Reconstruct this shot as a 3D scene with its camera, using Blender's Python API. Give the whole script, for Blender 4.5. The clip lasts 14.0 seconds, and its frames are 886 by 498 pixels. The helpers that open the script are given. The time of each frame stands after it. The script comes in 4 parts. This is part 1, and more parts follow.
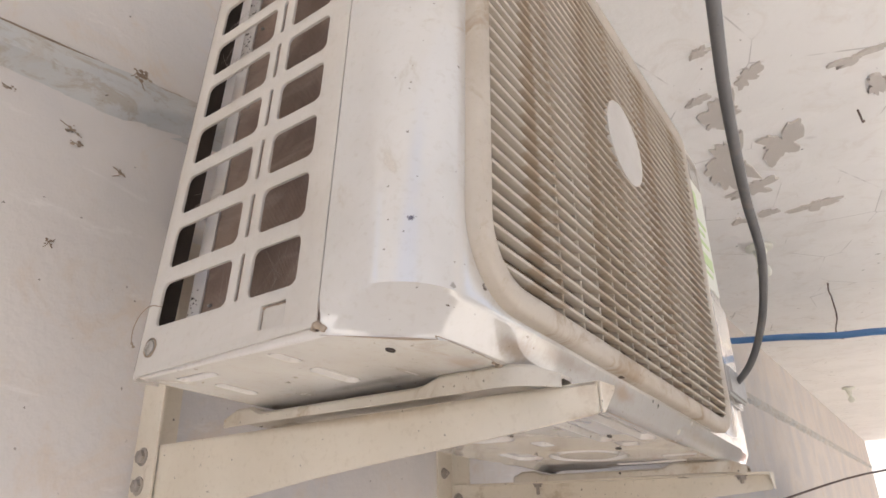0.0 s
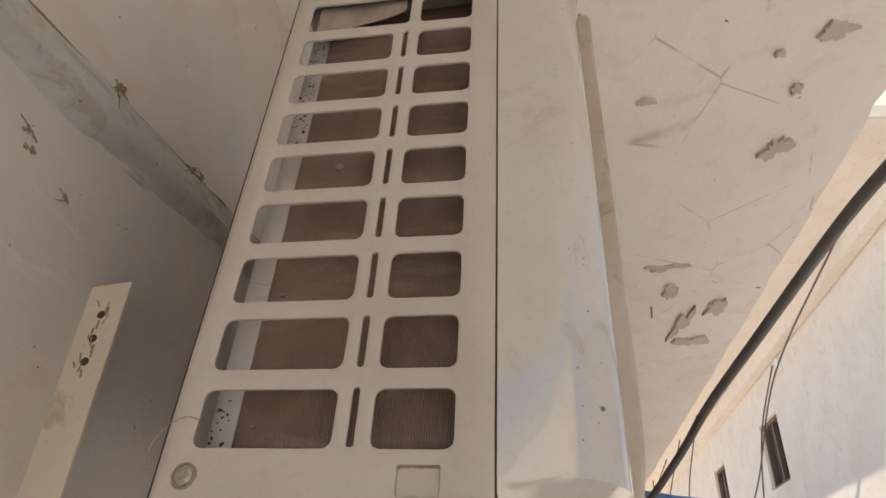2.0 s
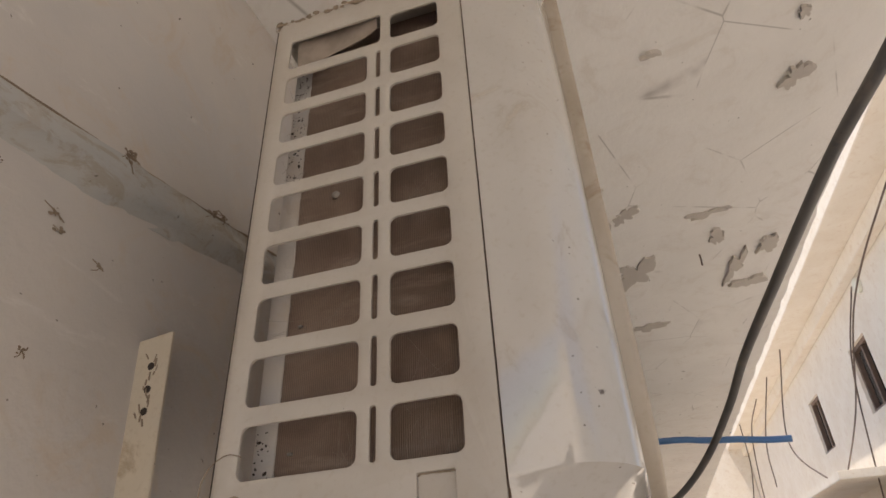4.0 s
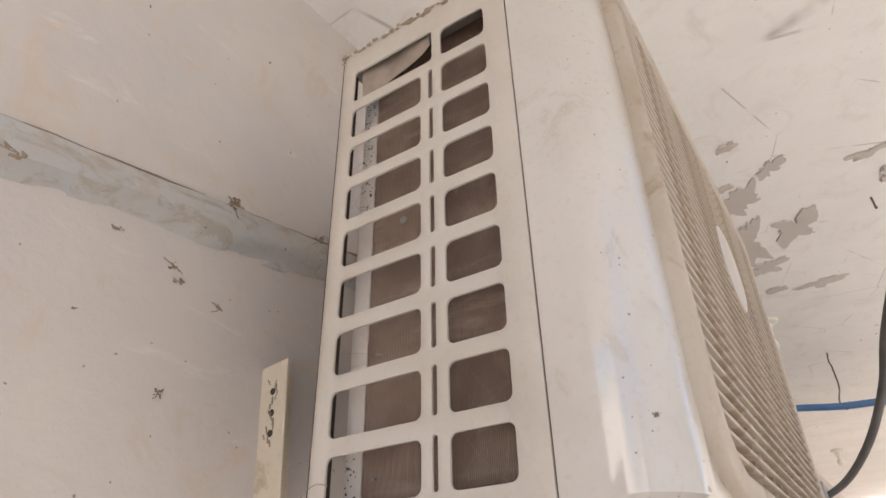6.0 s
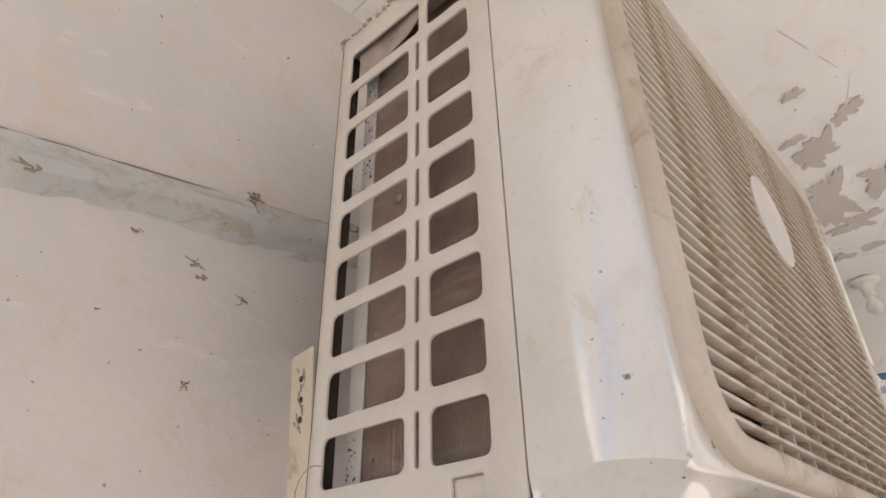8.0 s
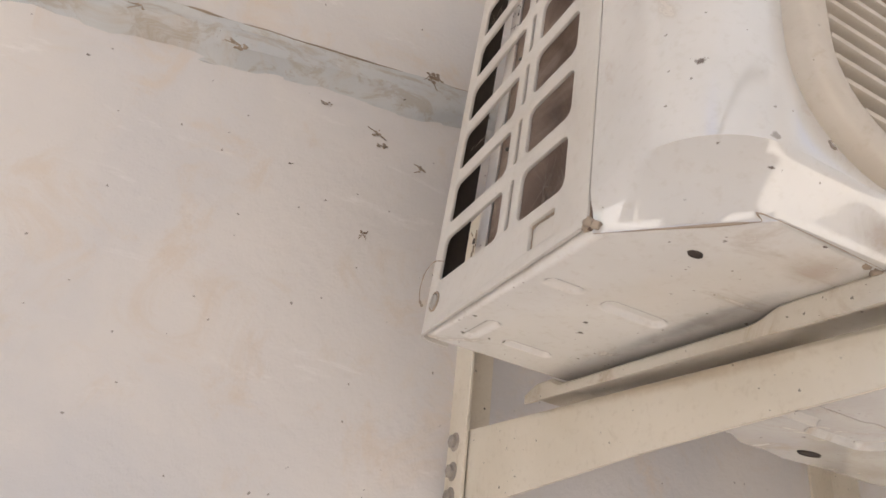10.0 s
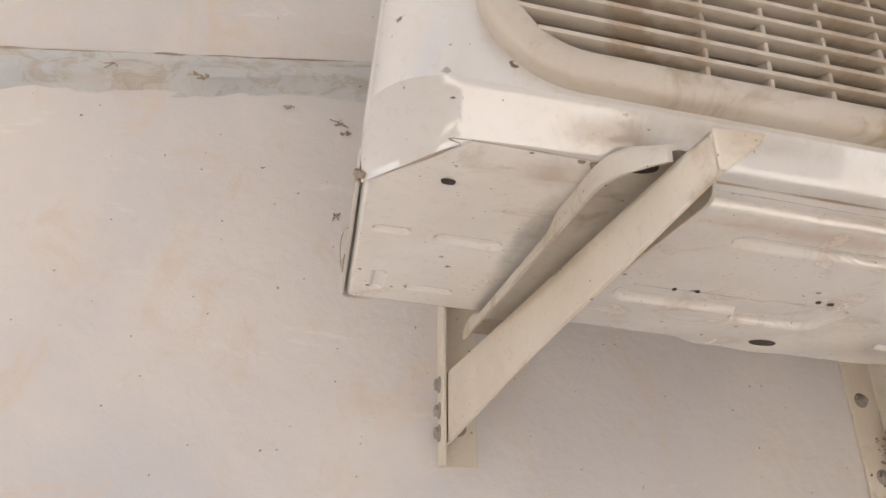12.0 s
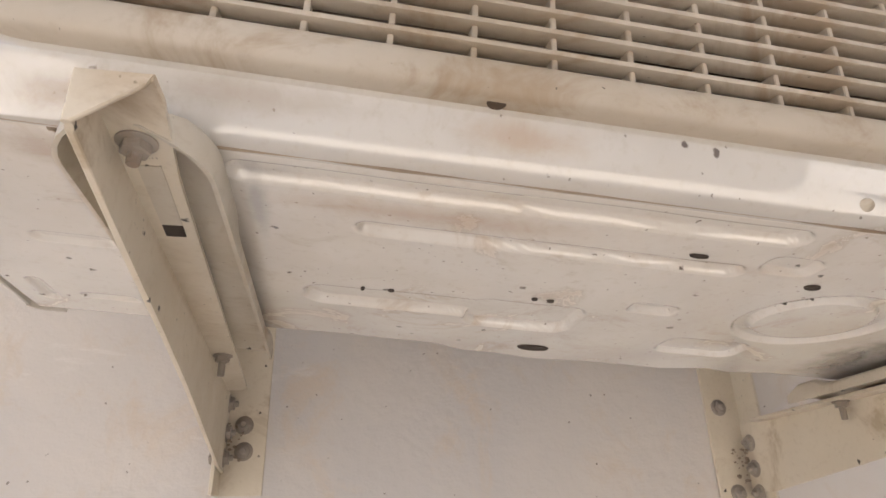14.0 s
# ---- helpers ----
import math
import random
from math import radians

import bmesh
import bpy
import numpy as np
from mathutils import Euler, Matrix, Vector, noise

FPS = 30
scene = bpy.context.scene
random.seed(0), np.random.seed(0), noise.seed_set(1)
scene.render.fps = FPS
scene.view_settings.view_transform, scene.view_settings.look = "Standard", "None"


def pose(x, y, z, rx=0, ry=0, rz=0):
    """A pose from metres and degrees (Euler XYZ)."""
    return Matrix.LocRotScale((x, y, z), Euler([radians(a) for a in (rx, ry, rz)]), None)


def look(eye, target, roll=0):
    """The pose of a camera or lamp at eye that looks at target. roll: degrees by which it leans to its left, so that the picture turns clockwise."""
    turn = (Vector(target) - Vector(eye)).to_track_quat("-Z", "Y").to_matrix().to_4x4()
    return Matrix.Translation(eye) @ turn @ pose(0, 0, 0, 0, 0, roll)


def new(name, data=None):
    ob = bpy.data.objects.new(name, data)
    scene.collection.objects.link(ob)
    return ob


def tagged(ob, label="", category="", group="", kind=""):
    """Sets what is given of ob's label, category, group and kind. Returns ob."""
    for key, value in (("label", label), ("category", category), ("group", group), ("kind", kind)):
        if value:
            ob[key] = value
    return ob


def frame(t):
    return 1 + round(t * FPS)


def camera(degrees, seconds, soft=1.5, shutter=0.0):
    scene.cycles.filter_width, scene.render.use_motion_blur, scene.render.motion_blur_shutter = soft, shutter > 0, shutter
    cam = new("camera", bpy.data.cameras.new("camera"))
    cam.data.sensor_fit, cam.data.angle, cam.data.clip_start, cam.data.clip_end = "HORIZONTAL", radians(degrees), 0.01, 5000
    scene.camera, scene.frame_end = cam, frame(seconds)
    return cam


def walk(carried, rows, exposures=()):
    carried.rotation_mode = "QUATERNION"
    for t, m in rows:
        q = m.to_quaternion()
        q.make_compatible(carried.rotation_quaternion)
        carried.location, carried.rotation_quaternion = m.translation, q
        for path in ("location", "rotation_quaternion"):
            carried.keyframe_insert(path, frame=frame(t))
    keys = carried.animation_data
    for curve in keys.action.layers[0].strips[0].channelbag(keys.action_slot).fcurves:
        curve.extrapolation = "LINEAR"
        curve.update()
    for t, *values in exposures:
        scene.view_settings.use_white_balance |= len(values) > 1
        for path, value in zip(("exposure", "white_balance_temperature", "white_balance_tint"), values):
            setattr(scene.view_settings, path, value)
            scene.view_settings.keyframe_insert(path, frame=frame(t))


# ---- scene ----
# ---------- camera ----------
cam = camera(70.2, 14.0, soft=1.6)
PATH = [
    (0, (-0.275, -0.302, 1.949), (1.233, 0.762, 2.721), -1.4),
    (0.5, (-0.213, -0.18, 1.972), (1.527, 0.587, 2.591), -1.3),
    (1, (-0.235, -0.015, 1.97), (1.584, 0.479, 2.639), 0.8),
    (1.5, (-0.313, -0.002, 1.997), (1.441, 0.351, 2.89), 1.6),
    (2, (-0.386, -0.031, 2.006), (1.303, 0.267, 3.035), 2.8),
    (2.2, (-0.402, -0.03, 2.004), (1.268, 0.271, 3.062), 2.8),
    (4.5, (-0.41, -0.102, 2.018), (1.252, 0.503, 2.952), -7.7),
    (5, (-0.418, -0.117, 2.027), (1.153, 0.68, 2.974), -7.8),
    (5.5, (-0.411, -0.148, 2.046), (1.085, 0.757, 3.017), -4.3),
    (6, (-0.388, -0.172, 2.043), (1.112, 0.758, 2.983), -3.8),
    (6.5, (-0.418, -0.171, 2.038), (1.045, 0.767, 3.027), -1.7),
    (7, (-0.398, -0.172, 2.043), (1.033, 0.825, 3.023), -2.0),
    (7.5, (-0.365, -0.215, 2.04), (1.097, 0.759, 2.997), -4.1),
    (7.7, (-0.343, -0.227, 2.039), (1.08, 0.82, 2.975), -4.4),
    (9.8, (-0.212, -0.219, 1.918), (0.616, 1.311, 2.905), 5.8),
    (10, (-0.172, -0.237, 1.902), (0.514, 1.428, 2.772), 6.5),
    (10.5, (-0.125, -0.342, 1.881), (0.314, 1.406, 2.748), 5.6),
    (11, (-0.076, -0.302, 1.869), (0.415, 1.471, 2.654), 3.5),
    (11.5, (-0.012, -0.306, 1.866), (0.513, 1.469, 2.625), 0.9),
    (12, (-0.008, -0.347, 1.871), (0.344, 1.464, 2.644), -0.0),
    (12.5, (0.04, -0.389, 1.861), (0.441, 1.433, 2.581), 0.3),
    (13, (0.105, -0.369, 1.859), (0.545, 1.434, 2.603), -0.5),
    (13.5, (0.162, -0.282, 1.868), (0.615, 1.51, 2.631), -0.1),
    (14, (0.254, -0.323, 1.885), (0.578, 1.477, 2.693), -1.4),
]
# The unit hangs about four degrees off level: HANG carries its own upright frame into the level world.
HANG = Matrix.Translation((0, 0, 2.0)) @ Matrix.Rotation(radians(4.0), 4, "Y") @ Matrix.Translation((0, 0, -2.0))
EXPOSURES = [(0.0, 1.10, 6050, 12), (0.5, 0.88, 6400, 13), (1.0, 0.76, 6450, 13), (1.5, 0.60, 6550, 13), (2.2, 0.28, 6850, 13), (4.4, 0.18, 6850, 13), (5.0, 0.81, 6400, 13), (5.2, 0.90, 6350, 13), (6.0, 0.99, 6300, 13), (7.7, 0.98, 6300, 13), (10.0, 1.06, 6200, 12), (14.0, 1.12, 6350, 12)]
walk(cam, [(t, look(eye, target, roll)) for t, eye, target, roll in PATH], EXPOSURES)

# ---------- light ----------
SUN_UP, SUN_TURN = radians(73), radians(-30)
world = bpy.data.worlds.new("daylight")
scene.world = world
world.use_nodes = True
sky = world.node_tree.nodes.new("ShaderNodeTexSky")
sky.sky_type = "NISHITA"
sky.sun_disc = False
sky.sun_elevation, sky.sun_rotation = SUN_UP, SUN_TURN
world.node_tree.links.new(sky.outputs[0], world.node_tree.nodes["Background"].inputs[0])
world.node_tree.nodes["Background"].inputs[1].default_value = 0.15
sun = new("sun", bpy.data.lights.new("sun", "SUN"))
sun.data.energy, sun.data.angle, sun.data.color = 5.0, radians(0.5), (1.0, 0.93, 0.82)
sun.matrix_world = look((math.sin(SUN_TURN) * math.cos(SUN_UP) * 9, math.cos(SUN_TURN) * math.cos(SUN_UP) * 9, math.sin(SUN_UP) * 9), (0, 0, 0))

# ---------- materials ----------
def nodes_of(name):
    m = bpy.data.materials.new(name)
    m.use_nodes = True
    nt = m.node_tree
    return m, nt, nt.nodes["Principled BSDF"]


def node(nt, kind, **sockets):
    n = nt.nodes.new(kind)
    for key, value in sockets.items():
        k = int(key[1:]) if key[0] == "i" and key[1:].isdigit() else key
        if hasattr(value, "is_output"):
            nt.links.new(value, n.inputs[k])
        else:
            n.inputs[k].default_value = value
    return n


def ramp(nt, fac, a, b):
    """0 below a, 1 above b."""
    n = node(nt, "ShaderNodeMapRange", i0=fac, i1=a, i2=b)
    n.interpolation_type = "SMOOTHSTEP"
    return n.outputs[0]


def mix(nt, fac, a, b):
    n = nt.nodes.new("ShaderNodeMix")
    n.data_type = "RGBA"
    for socket, value in ((n.inputs[0], fac), (n.inputs[6], a), (n.inputs[7], b)):
        if hasattr(value, "is_output"):
            nt.links.new(value, socket)
        else:
            socket.default_value = value if isinstance(value, float) else (*value, 1)
    return n.outputs[2]


def times(nt, a, b, how="MULTIPLY"):
    n = nt.nodes.new("ShaderNodeMath")
    n.operation = how
    for k, v in enumerate((a, b)):
        if hasattr(v, "is_output"):
            nt.links.new(v, n.inputs[k])
        else:
            n.inputs[k].default_value = v
    return n.outputs[0]


def place_of(nt, stretch=(1, 1, 1)):
    tc = nt.nodes.new("ShaderNodeTexCoord")
    mp = nt.nodes.new("ShaderNodeMapping")
    mp.inputs["Scale"].default_value = stretch
    nt.links.new(tc.outputs["Object"], mp.inputs[0])
    return mp.outputs[0]


def fbm(nt, vec, scale, detail=4.0, rough=0.6, twist=0.0):
    return node(nt, "ShaderNodeTexNoise", Vector=vec, Scale=scale, Detail=detail, Roughness=rough, Distortion=twist).outputs["Fac"]


def specks(nt, vec, scale, size, share):
    """Scattered small spots: one in some of the cells."""
    warp = node(nt, "ShaderNodeTexNoise", Vector=vec, Scale=scale * 4.0, Detail=2.0)
    add = node(nt, "ShaderNodeVectorMath", i0=vec)
    shift = node(nt, "ShaderNodeVectorMath", i0=warp.outputs["Color"])
    shift.operation = "SCALE"
    shift.inputs["Scale"].default_value = 0.35 / scale
    nt.links.new(shift.outputs[0], add.inputs[1])
    v = node(nt, "ShaderNodeTexVoronoi", Vector=add.outputs[0], Scale=scale)
    sep = node(nt, "ShaderNodeSeparateColor", i0=v.outputs["Color"])
    keep = ramp(nt, sep.outputs[0], 1 - share, 1 - share + 0.02)
    width = times(nt, sep.outputs[1], size)
    near = node(nt, "ShaderNodeMapRange", i0=v.outputs["Distance"], i1=width, i2=times(nt, width, 0.6), i3=0.0, i4=1.0)
    return times(nt, keep, near.outputs[0])


def bump(nt, bsdf, height, strength, distance):
    b = node(nt, "ShaderNodeBump", Height=height, Strength=strength, Distance=distance)
    nt.links.new(b.outputs[0], bsdf.inputs["Normal"])


def soft_marks(nt, col, vec, spots):
    """Soft-edged marks, most of them dirt: each a centre, its reach along x, y, z, a colour and a strength."""
    for centre, reach, colour, strength in spots:
        off = node(nt, "ShaderNodeVectorMath", i0=vec, i1=centre)
        off.operation = "SUBTRACT"
        size = node(nt, "ShaderNodeVectorMath", i0=off.outputs[0], i1=tuple(1.0 / r for r in reach))
        size.operation = "MULTIPLY"
        far = node(nt, "ShaderNodeVectorMath", i0=size.outputs[0])
        far.operation = "LENGTH"
        ragged = times(nt, far.outputs["Value"], times(nt, fbm(nt, vec, 45.0, 5.0, 0.65, 0.6), 1.1), "ADD")
        near = node(nt, "ShaderNodeMapRange", i0=ragged, i1=1.45, i2=0.55, i3=0.0, i4=strength)
        near.interpolation_type = "SMOOTHSTEP"
        col = mix(nt, near.outputs[0], col, colour)
    return col


def painted(name, base, worn, rough=0.35, spot=(0.05, 0.04, 0.03), share=0.25, cell=38.0, size=0.16, grime=(0.30, 0.22, 0.14), grime_at=0.62, relief=0.15, coat=0.0, stretch=(1, 1, 1), mark_spots=()):
    m, nt, bsdf = nodes_of(name)
    vec = place_of(nt, stretch)
    broad = fbm(nt, vec, 5.0, 5.0, 0.6, 0.4)
    col = mix(nt, ramp(nt, broad, 0.35, 0.68), base, worn)
    dirt = times(nt, ramp(nt, fbm(nt, vec, 11.0, 6.0, 0.65, 0.8), grime_at, grime_at + 0.14), 0.6)
    col = mix(nt, dirt, col, grime)
    col = mix(nt, times(nt, ramp(nt, fbm(nt, vec, 160.0, 3.0), 0.52, 0.75), 0.16), col, grime)
    sp = specks(nt, vec, cell, size, share)
    fine = specks(nt, vec, cell * 3.1, size * 1.2, share * 0.5)
    col = mix(nt, sp, col, spot)
    col = mix(nt, times(nt, fine, 0.7), col, spot)
    col = soft_marks(nt, col, vec, mark_spots)
    nt.links.new(col, bsdf.inputs["Base Color"])
    r = node(nt, "ShaderNodeMapRange", i0=fbm(nt, vec, 24.0, 5.0), i1=0.3, i2=0.75, i3=rough * 0.75, i4=min(1.0, rough * 1.5))
    rr = times(nt, r.outputs[0], times(nt, dirt, 0.4), "ADD")
    nt.links.new(rr, bsdf.inputs["Roughness"])
    bsdf.inputs["Coat Weight"].default_value = coat
    bsdf.inputs["Coat Roughness"].default_value = 0.04
    bsdf.inputs["Coat IOR"].default_value = 1.75
    bump(nt, bsdf, times(nt, fbm(nt, vec, 90.0, 4.0), times(nt, sp, 1.2), "ADD"), relief, 0.001)
    return m


WHITE_ENAMEL = painted("white_enamel", (0.57, 0.545, 0.505), (0.52, 0.485, 0.435), spot=(0.12, 0.09, 0.07), rough=0.14, share=0.42, cell=62.0, size=0.17, grime=(0.36, 0.27, 0.17), grime_at=0.60, relief=0.03, coat=1.0, mark_spots=(((0.135, -0.075, 2.070), (0.050, 0.030, 0.016), (0.27, 0.19, 0.12), 0.75), ((0.20, -0.085, 2.078), (0.09, 0.02, 0.012), (0.36, 0.28, 0.20), 0.55), ((0.335, -0.080, 2.076), (0.050, 0.03, 0.012), (0.42, 0.29, 0.18), 0.6), ((0.030, -0.080, 2.600), (0.030, 0.03, 0.075), (0.40, 0.31, 0.22), 0.6), ((0.62, -0.075, 2.070), (0.12, 0.03, 0.012), (0.42, 0.33, 0.24), 0.45)))
SIDE_ENAMEL = painted("side_enamel", (0.55, 0.51, 0.455), (0.49, 0.445, 0.385), rough=0.4, share=0.3, cell=58.0, size=0.15, grime=(0.34, 0.25, 0.15), grime_at=0.64, relief=0.12)
# the pan's last two marks are grey bands along both sides of the near foot
PAN_ENAMEL = painted("pan_enamel", (0.72, 0.69, 0.64), (0.64, 0.59, 0.52), spot=(0.13, 0.095, 0.07), rough=0.12, share=0.62, cell=58.0, size=0.16, grime=(0.40, 0.29, 0.18), grime_at=0.54, relief=0.04, coat=1.0, mark_spots=(((0.30, -0.022, 2.06), (0.13, 0.016, 0.03), (0.48, 0.34, 0.23), 0.6), ((0.45, 0.000, 2.06), (0.16, 0.012, 0.03), (0.50, 0.38, 0.27), 0.5), ((0.110, -0.045, 2.06), (0.030, 0.024, 0.03), (0.40, 0.28, 0.18), 0.6), ((0.690, 0.150, 2.06), (0.035, 0.085, 0.03), (0.09, 0.08, 0.07), 0.75), ((0.122, 0.050, 2.06), (0.012, 0.10, 0.03), (0.30, 0.28, 0.26), 0.6), ((0.206, -0.01, 2.06), (0.010, 0.07, 0.03), (0.30, 0.29, 0.28), 0.6)))
GRILLE_PLASTIC = painted("grille_plastic", (0.49, 0.435, 0.36), (0.40, 0.335, 0.255), rough=0.5, share=0.25, cell=70.0, size=0.15, grime=(0.28, 0.19, 0.11), grime_at=0.53, relief=0.25, mark_spots=(((0.062, -0.095, 2.60), (0.035, 0.03, 0.060), (0.33, 0.25, 0.17), 0.75), ((0.18, -0.095, 2.082), (0.06, 0.03, 0.010), (0.30, 0.22, 0.15), 0.5)))
CREAM_STEEL = painted("cream_steel", (0.65, 0.58, 0.47), (0.59, 0.52, 0.41), rough=0.42, share=0.42, cell=60.0, size=0.17, grime=(0.33, 0.24, 0.14), grime_at=0.55, relief=0.3, mark_spots=(((0.172, -0.120, 2.030), (0.024, 0.024, 0.020), (0.36, 0.26, 0.16), 0.65), ((0.150, 0.415, 1.985), (0.020, 0.030, 0.035), (0.30, 0.22, 0.14), 0.55), ((0.150, 0.10, 2.028), (0.03, 0.20, 0.008), (0.40, 0.30, 0.19), 0.6), ((0.76, 0.415, 1.95), (0.020, 0.025, 0.045), (0.36, 0.27, 0.18), 0.45)))
FOOT_STEEL = painted("foot_steel", (0.56, 0.51, 0.43), (0.46, 0.40, 0.31), rough=0.45, share=0.4, cell=60.0, size=0.18, grime=(0.30, 0.20, 0.11), grime_at=0.52, relief=0.4)
RUSTY_BOLT = painted("rusty_bolt", (0.33, 0.29, 0.25), (0.24, 0.20, 0.16), rough=0.6, share=0.2, cell=120.0, size=0.2, grime=(0.24, 0.15, 0.09), grime_at=0.55, relief=0.8)


def plaster(name, base, worn, scuff, share=0.5, flake=0.0, flake_colour=(0.3, 0.28, 0.26), cell=24.0, grime=0.0):
    m, nt, bsdf = nodes_of(name)
    vec = place_of(nt)
    col = mix(nt, ramp(nt, fbm(nt, vec, 2.2, 5.0, 0.6, 0.5), 0.36, 0.66), base, worn)
    col = mix(nt, times(nt, ramp(nt, fbm(nt, vec, 9.0, 6.0, 0.7, 1.0), 0.50, 0.7), 0.7), col, scuff)
    if grime:
        col = mix(nt, times(nt, ramp(nt, fbm(nt, place_of(nt, (1.0, 1.0, 2.0)), 17.0, 6.0, 0.7, 1.2), 0.48, 0.62), grime), col, (0.36, 0.29, 0.21))
    streak = place_of(nt, (3.0, 12.0, 12.0))
    col = mix(nt, times(nt, ramp(nt, fbm(nt, streak, 2.0, 6.0, 0.7, 0.6), 0.60, 0.72), 0.35), col, (0.80, 0.76, 0.72))
    sp = specks(nt, vec, cell, 0.11, share)
    sp2 = specks(nt, vec, cell * 2.6, 0.11, share * 0.6)
    col = mix(nt, times(nt, sp, 0.85), col, (0.10, 0.075, 0.055))
    col = mix(nt, times(nt, sp2, 0.7), col, (0.13, 0.10, 0.075))
    height = fbm(nt, vec, 60.0, 6.0, 0.65)
    if flake:
        patch = ramp(nt, fbm(nt, place_of(nt, (1.0, 2.2, 1.0)), 5.5, 7.0, 0.62, 1.2), flake, flake + 0.015)
        col = mix(nt, patch, col, flake_colour)
        height = times(nt, height, times(nt, patch, -0.8), "ADD")
        crack = node(nt, "ShaderNodeTexVoronoi", Vector=place_of(nt, (1.0, 1.5, 1.0)), Scale=2.3)
        crack.feature = "DISTANCE_TO_EDGE"
        line = times(nt, node(nt, "ShaderNodeMapRange", i0=crack.outputs["Distance"], i1=0.0, i2=0.006, i3=1.0, i4=0.0).outputs[0], ramp(nt, fbm(nt, vec, 4.0, 3.0), 0.5, 0.6))
        col = mix(nt, times(nt, line, 0.6), col, (0.25, 0.22, 0.2))
    nt.links.new(col, bsdf.inputs["Base Color"])
    bsdf.inputs["Roughness"].default_value = 0.85
    bump(nt, bsdf, times(nt, height, times(nt, fbm(nt, vec, 7.0, 4.0), 1.6), "ADD"), 0.35, 0.004)
    return m


WALL_PLASTER = plaster("wall_plaster", (0.64, 0.59, 0.54), (0.555, 0.53, 0.515), (0.60, 0.51, 0.42))
CEILING_PLASTER = plaster("ceiling_plaster", (0.86, 0.84, 0.81), (0.81, 0.79, 0.76), (0.75, 0.71, 0.66), share=0.5, flake=0.74, flake_colour=(0.50, 0.46, 0.41), cell=14.0)
BARE_PLASTER = plaster("bare_plaster", (0.57, 0.53, 0.48), (0.52, 0.48, 0.44), (0.57, 0.52, 0.46), share=0.1)
LEDGE_PAINT = plaster("ledge_paint", (0.44, 0.455, 0.46), (0.54, 0.52, 0.48), (0.45, 0.38, 0.30), share=0.35, cell=40.0, grime=0.55)
FACADE_PAINT = plaster("facade_paint", (0.74, 0.68, 0.60), (0.70, 0.63, 0.54), (0.62, 0.52, 0.42), share=0.1, cell=2.0)
GROUND_DUST = plaster("ground_dust", (0.66, 0.61, 0.55), (0.60, 0.55, 0.49), (0.54, 0.48, 0.41), share=0.3, cell=8.0)
CONCRETE = plaster("concrete", (0.36, 0.35, 0.34), (0.30, 0.29, 0.28), (0.4, 0.37, 0.33), share=0.2, cell=12.0)
DARK_TRIM = painted("dark_trim", (0.16, 0.10, 0.07), (0.12, 0.08, 0.06), rough=0.6, share=0.1)
TANK_RED = painted("tank_red", (0.42, 0.14, 0.10), (0.36, 0.12, 0.09), rough=0.5, share=0.05, cell=5.0)
BLACK_RUBBER = painted("black_rubber", (0.10, 0.10, 0.10), (0.15, 0.145, 0.14), rough=0.5, share=0.1, cell=70.0, grime=(0.24, 0.21, 0.18), grime_at=0.55, relief=0.2)
BLUE_PIPE = painted("blue_pipe", (0.07, 0.19, 0.44), (0.10, 0.23, 0.46), rough=0.4, share=0.1, cell=60.0, grime=(0.25, 0.27, 0.3), grime_at=0.6)
GREY_PLASTIC = painted("grey_plastic", (0.42, 0.41, 0.39), (0.36, 0.35, 0.33), rough=0.45, share=0.1)
WIRE_BROWN = painted("wire_brown", (0.12, 0.08, 0.06), (0.09, 0.06, 0.05), rough=0.6, share=0.1)
LABEL_WHITE = painted("label_white", (0.74, 0.74, 0.66), (0.70, 0.70, 0.60), rough=0.4, share=0.05)
LABEL_GREEN = painted("label_green", (0.46, 0.62, 0.24), (0.52, 0.64, 0.32), rough=0.4, share=0.05)
DUST = painted("dust", (0.34, 0.27, 0.20), (0.25, 0.19, 0.14), rough=0.95, share=0.3, cell=150.0, grime=(0.2, 0.14, 0.09), grime_at=0.5, relief=1.0)
BLADE_PLASTIC = painted("blade_plastic", (0.10, 0.075, 0.055), (0.14, 0.10, 0.07), rough=0.6, share=0.1)


def fin_material():
    m, nt, bsdf = nodes_of("coil_fins")
    vec = place_of(nt)
    wave = node(nt, "ShaderNodeTexWave", Vector=vec, Scale=175.0, Distortion=0.3, Detail=1.0)
    wave.wave_type, wave.bands_direction = "BANDS", "Y"
    col = mix(nt, ramp(nt, fbm(nt, vec, 14.0, 5.0, 0.6, 0.6), 0.35, 0.65), (0.24, 0.165, 0.125), (0.33, 0.24, 0.185))
    col = mix(nt, ramp(nt, fbm(nt, place_of(nt, (1, 0.35, 1.6)), 22.0, 5.0, 0.6), 0.50, 0.72), col, (0.43, 0.33, 0.26))
    col = mix(nt, times(nt, ramp(nt, wave.outputs["Fac"], 0.35, 0.9), 0.3), col, (0.045, 0.028, 0.02))
    nt.links.new(col, bsdf.inputs["Base Color"])
    bsdf.inputs["Roughness"].default_value = 0.8
    bump(nt, bsdf, wave.outputs["Fac"], 0.6, 0.0015)
    return m


COIL_FINS = fin_material()


def plain(name, colour, rough=0.5, metal=0.0):
    m, nt, bsdf = nodes_of(name)
    vec = place_of(nt)
    nt.links.new(mix(nt, ramp(nt, fbm(nt, vec, 40.0, 4.0), 0.3, 0.7), colour, tuple(c * 0.75 for c in colour)), bsdf.inputs["Base Color"])
    bsdf.inputs["Roughness"].default_value, bsdf.inputs["Metallic"].default_value = rough, metal
    return m


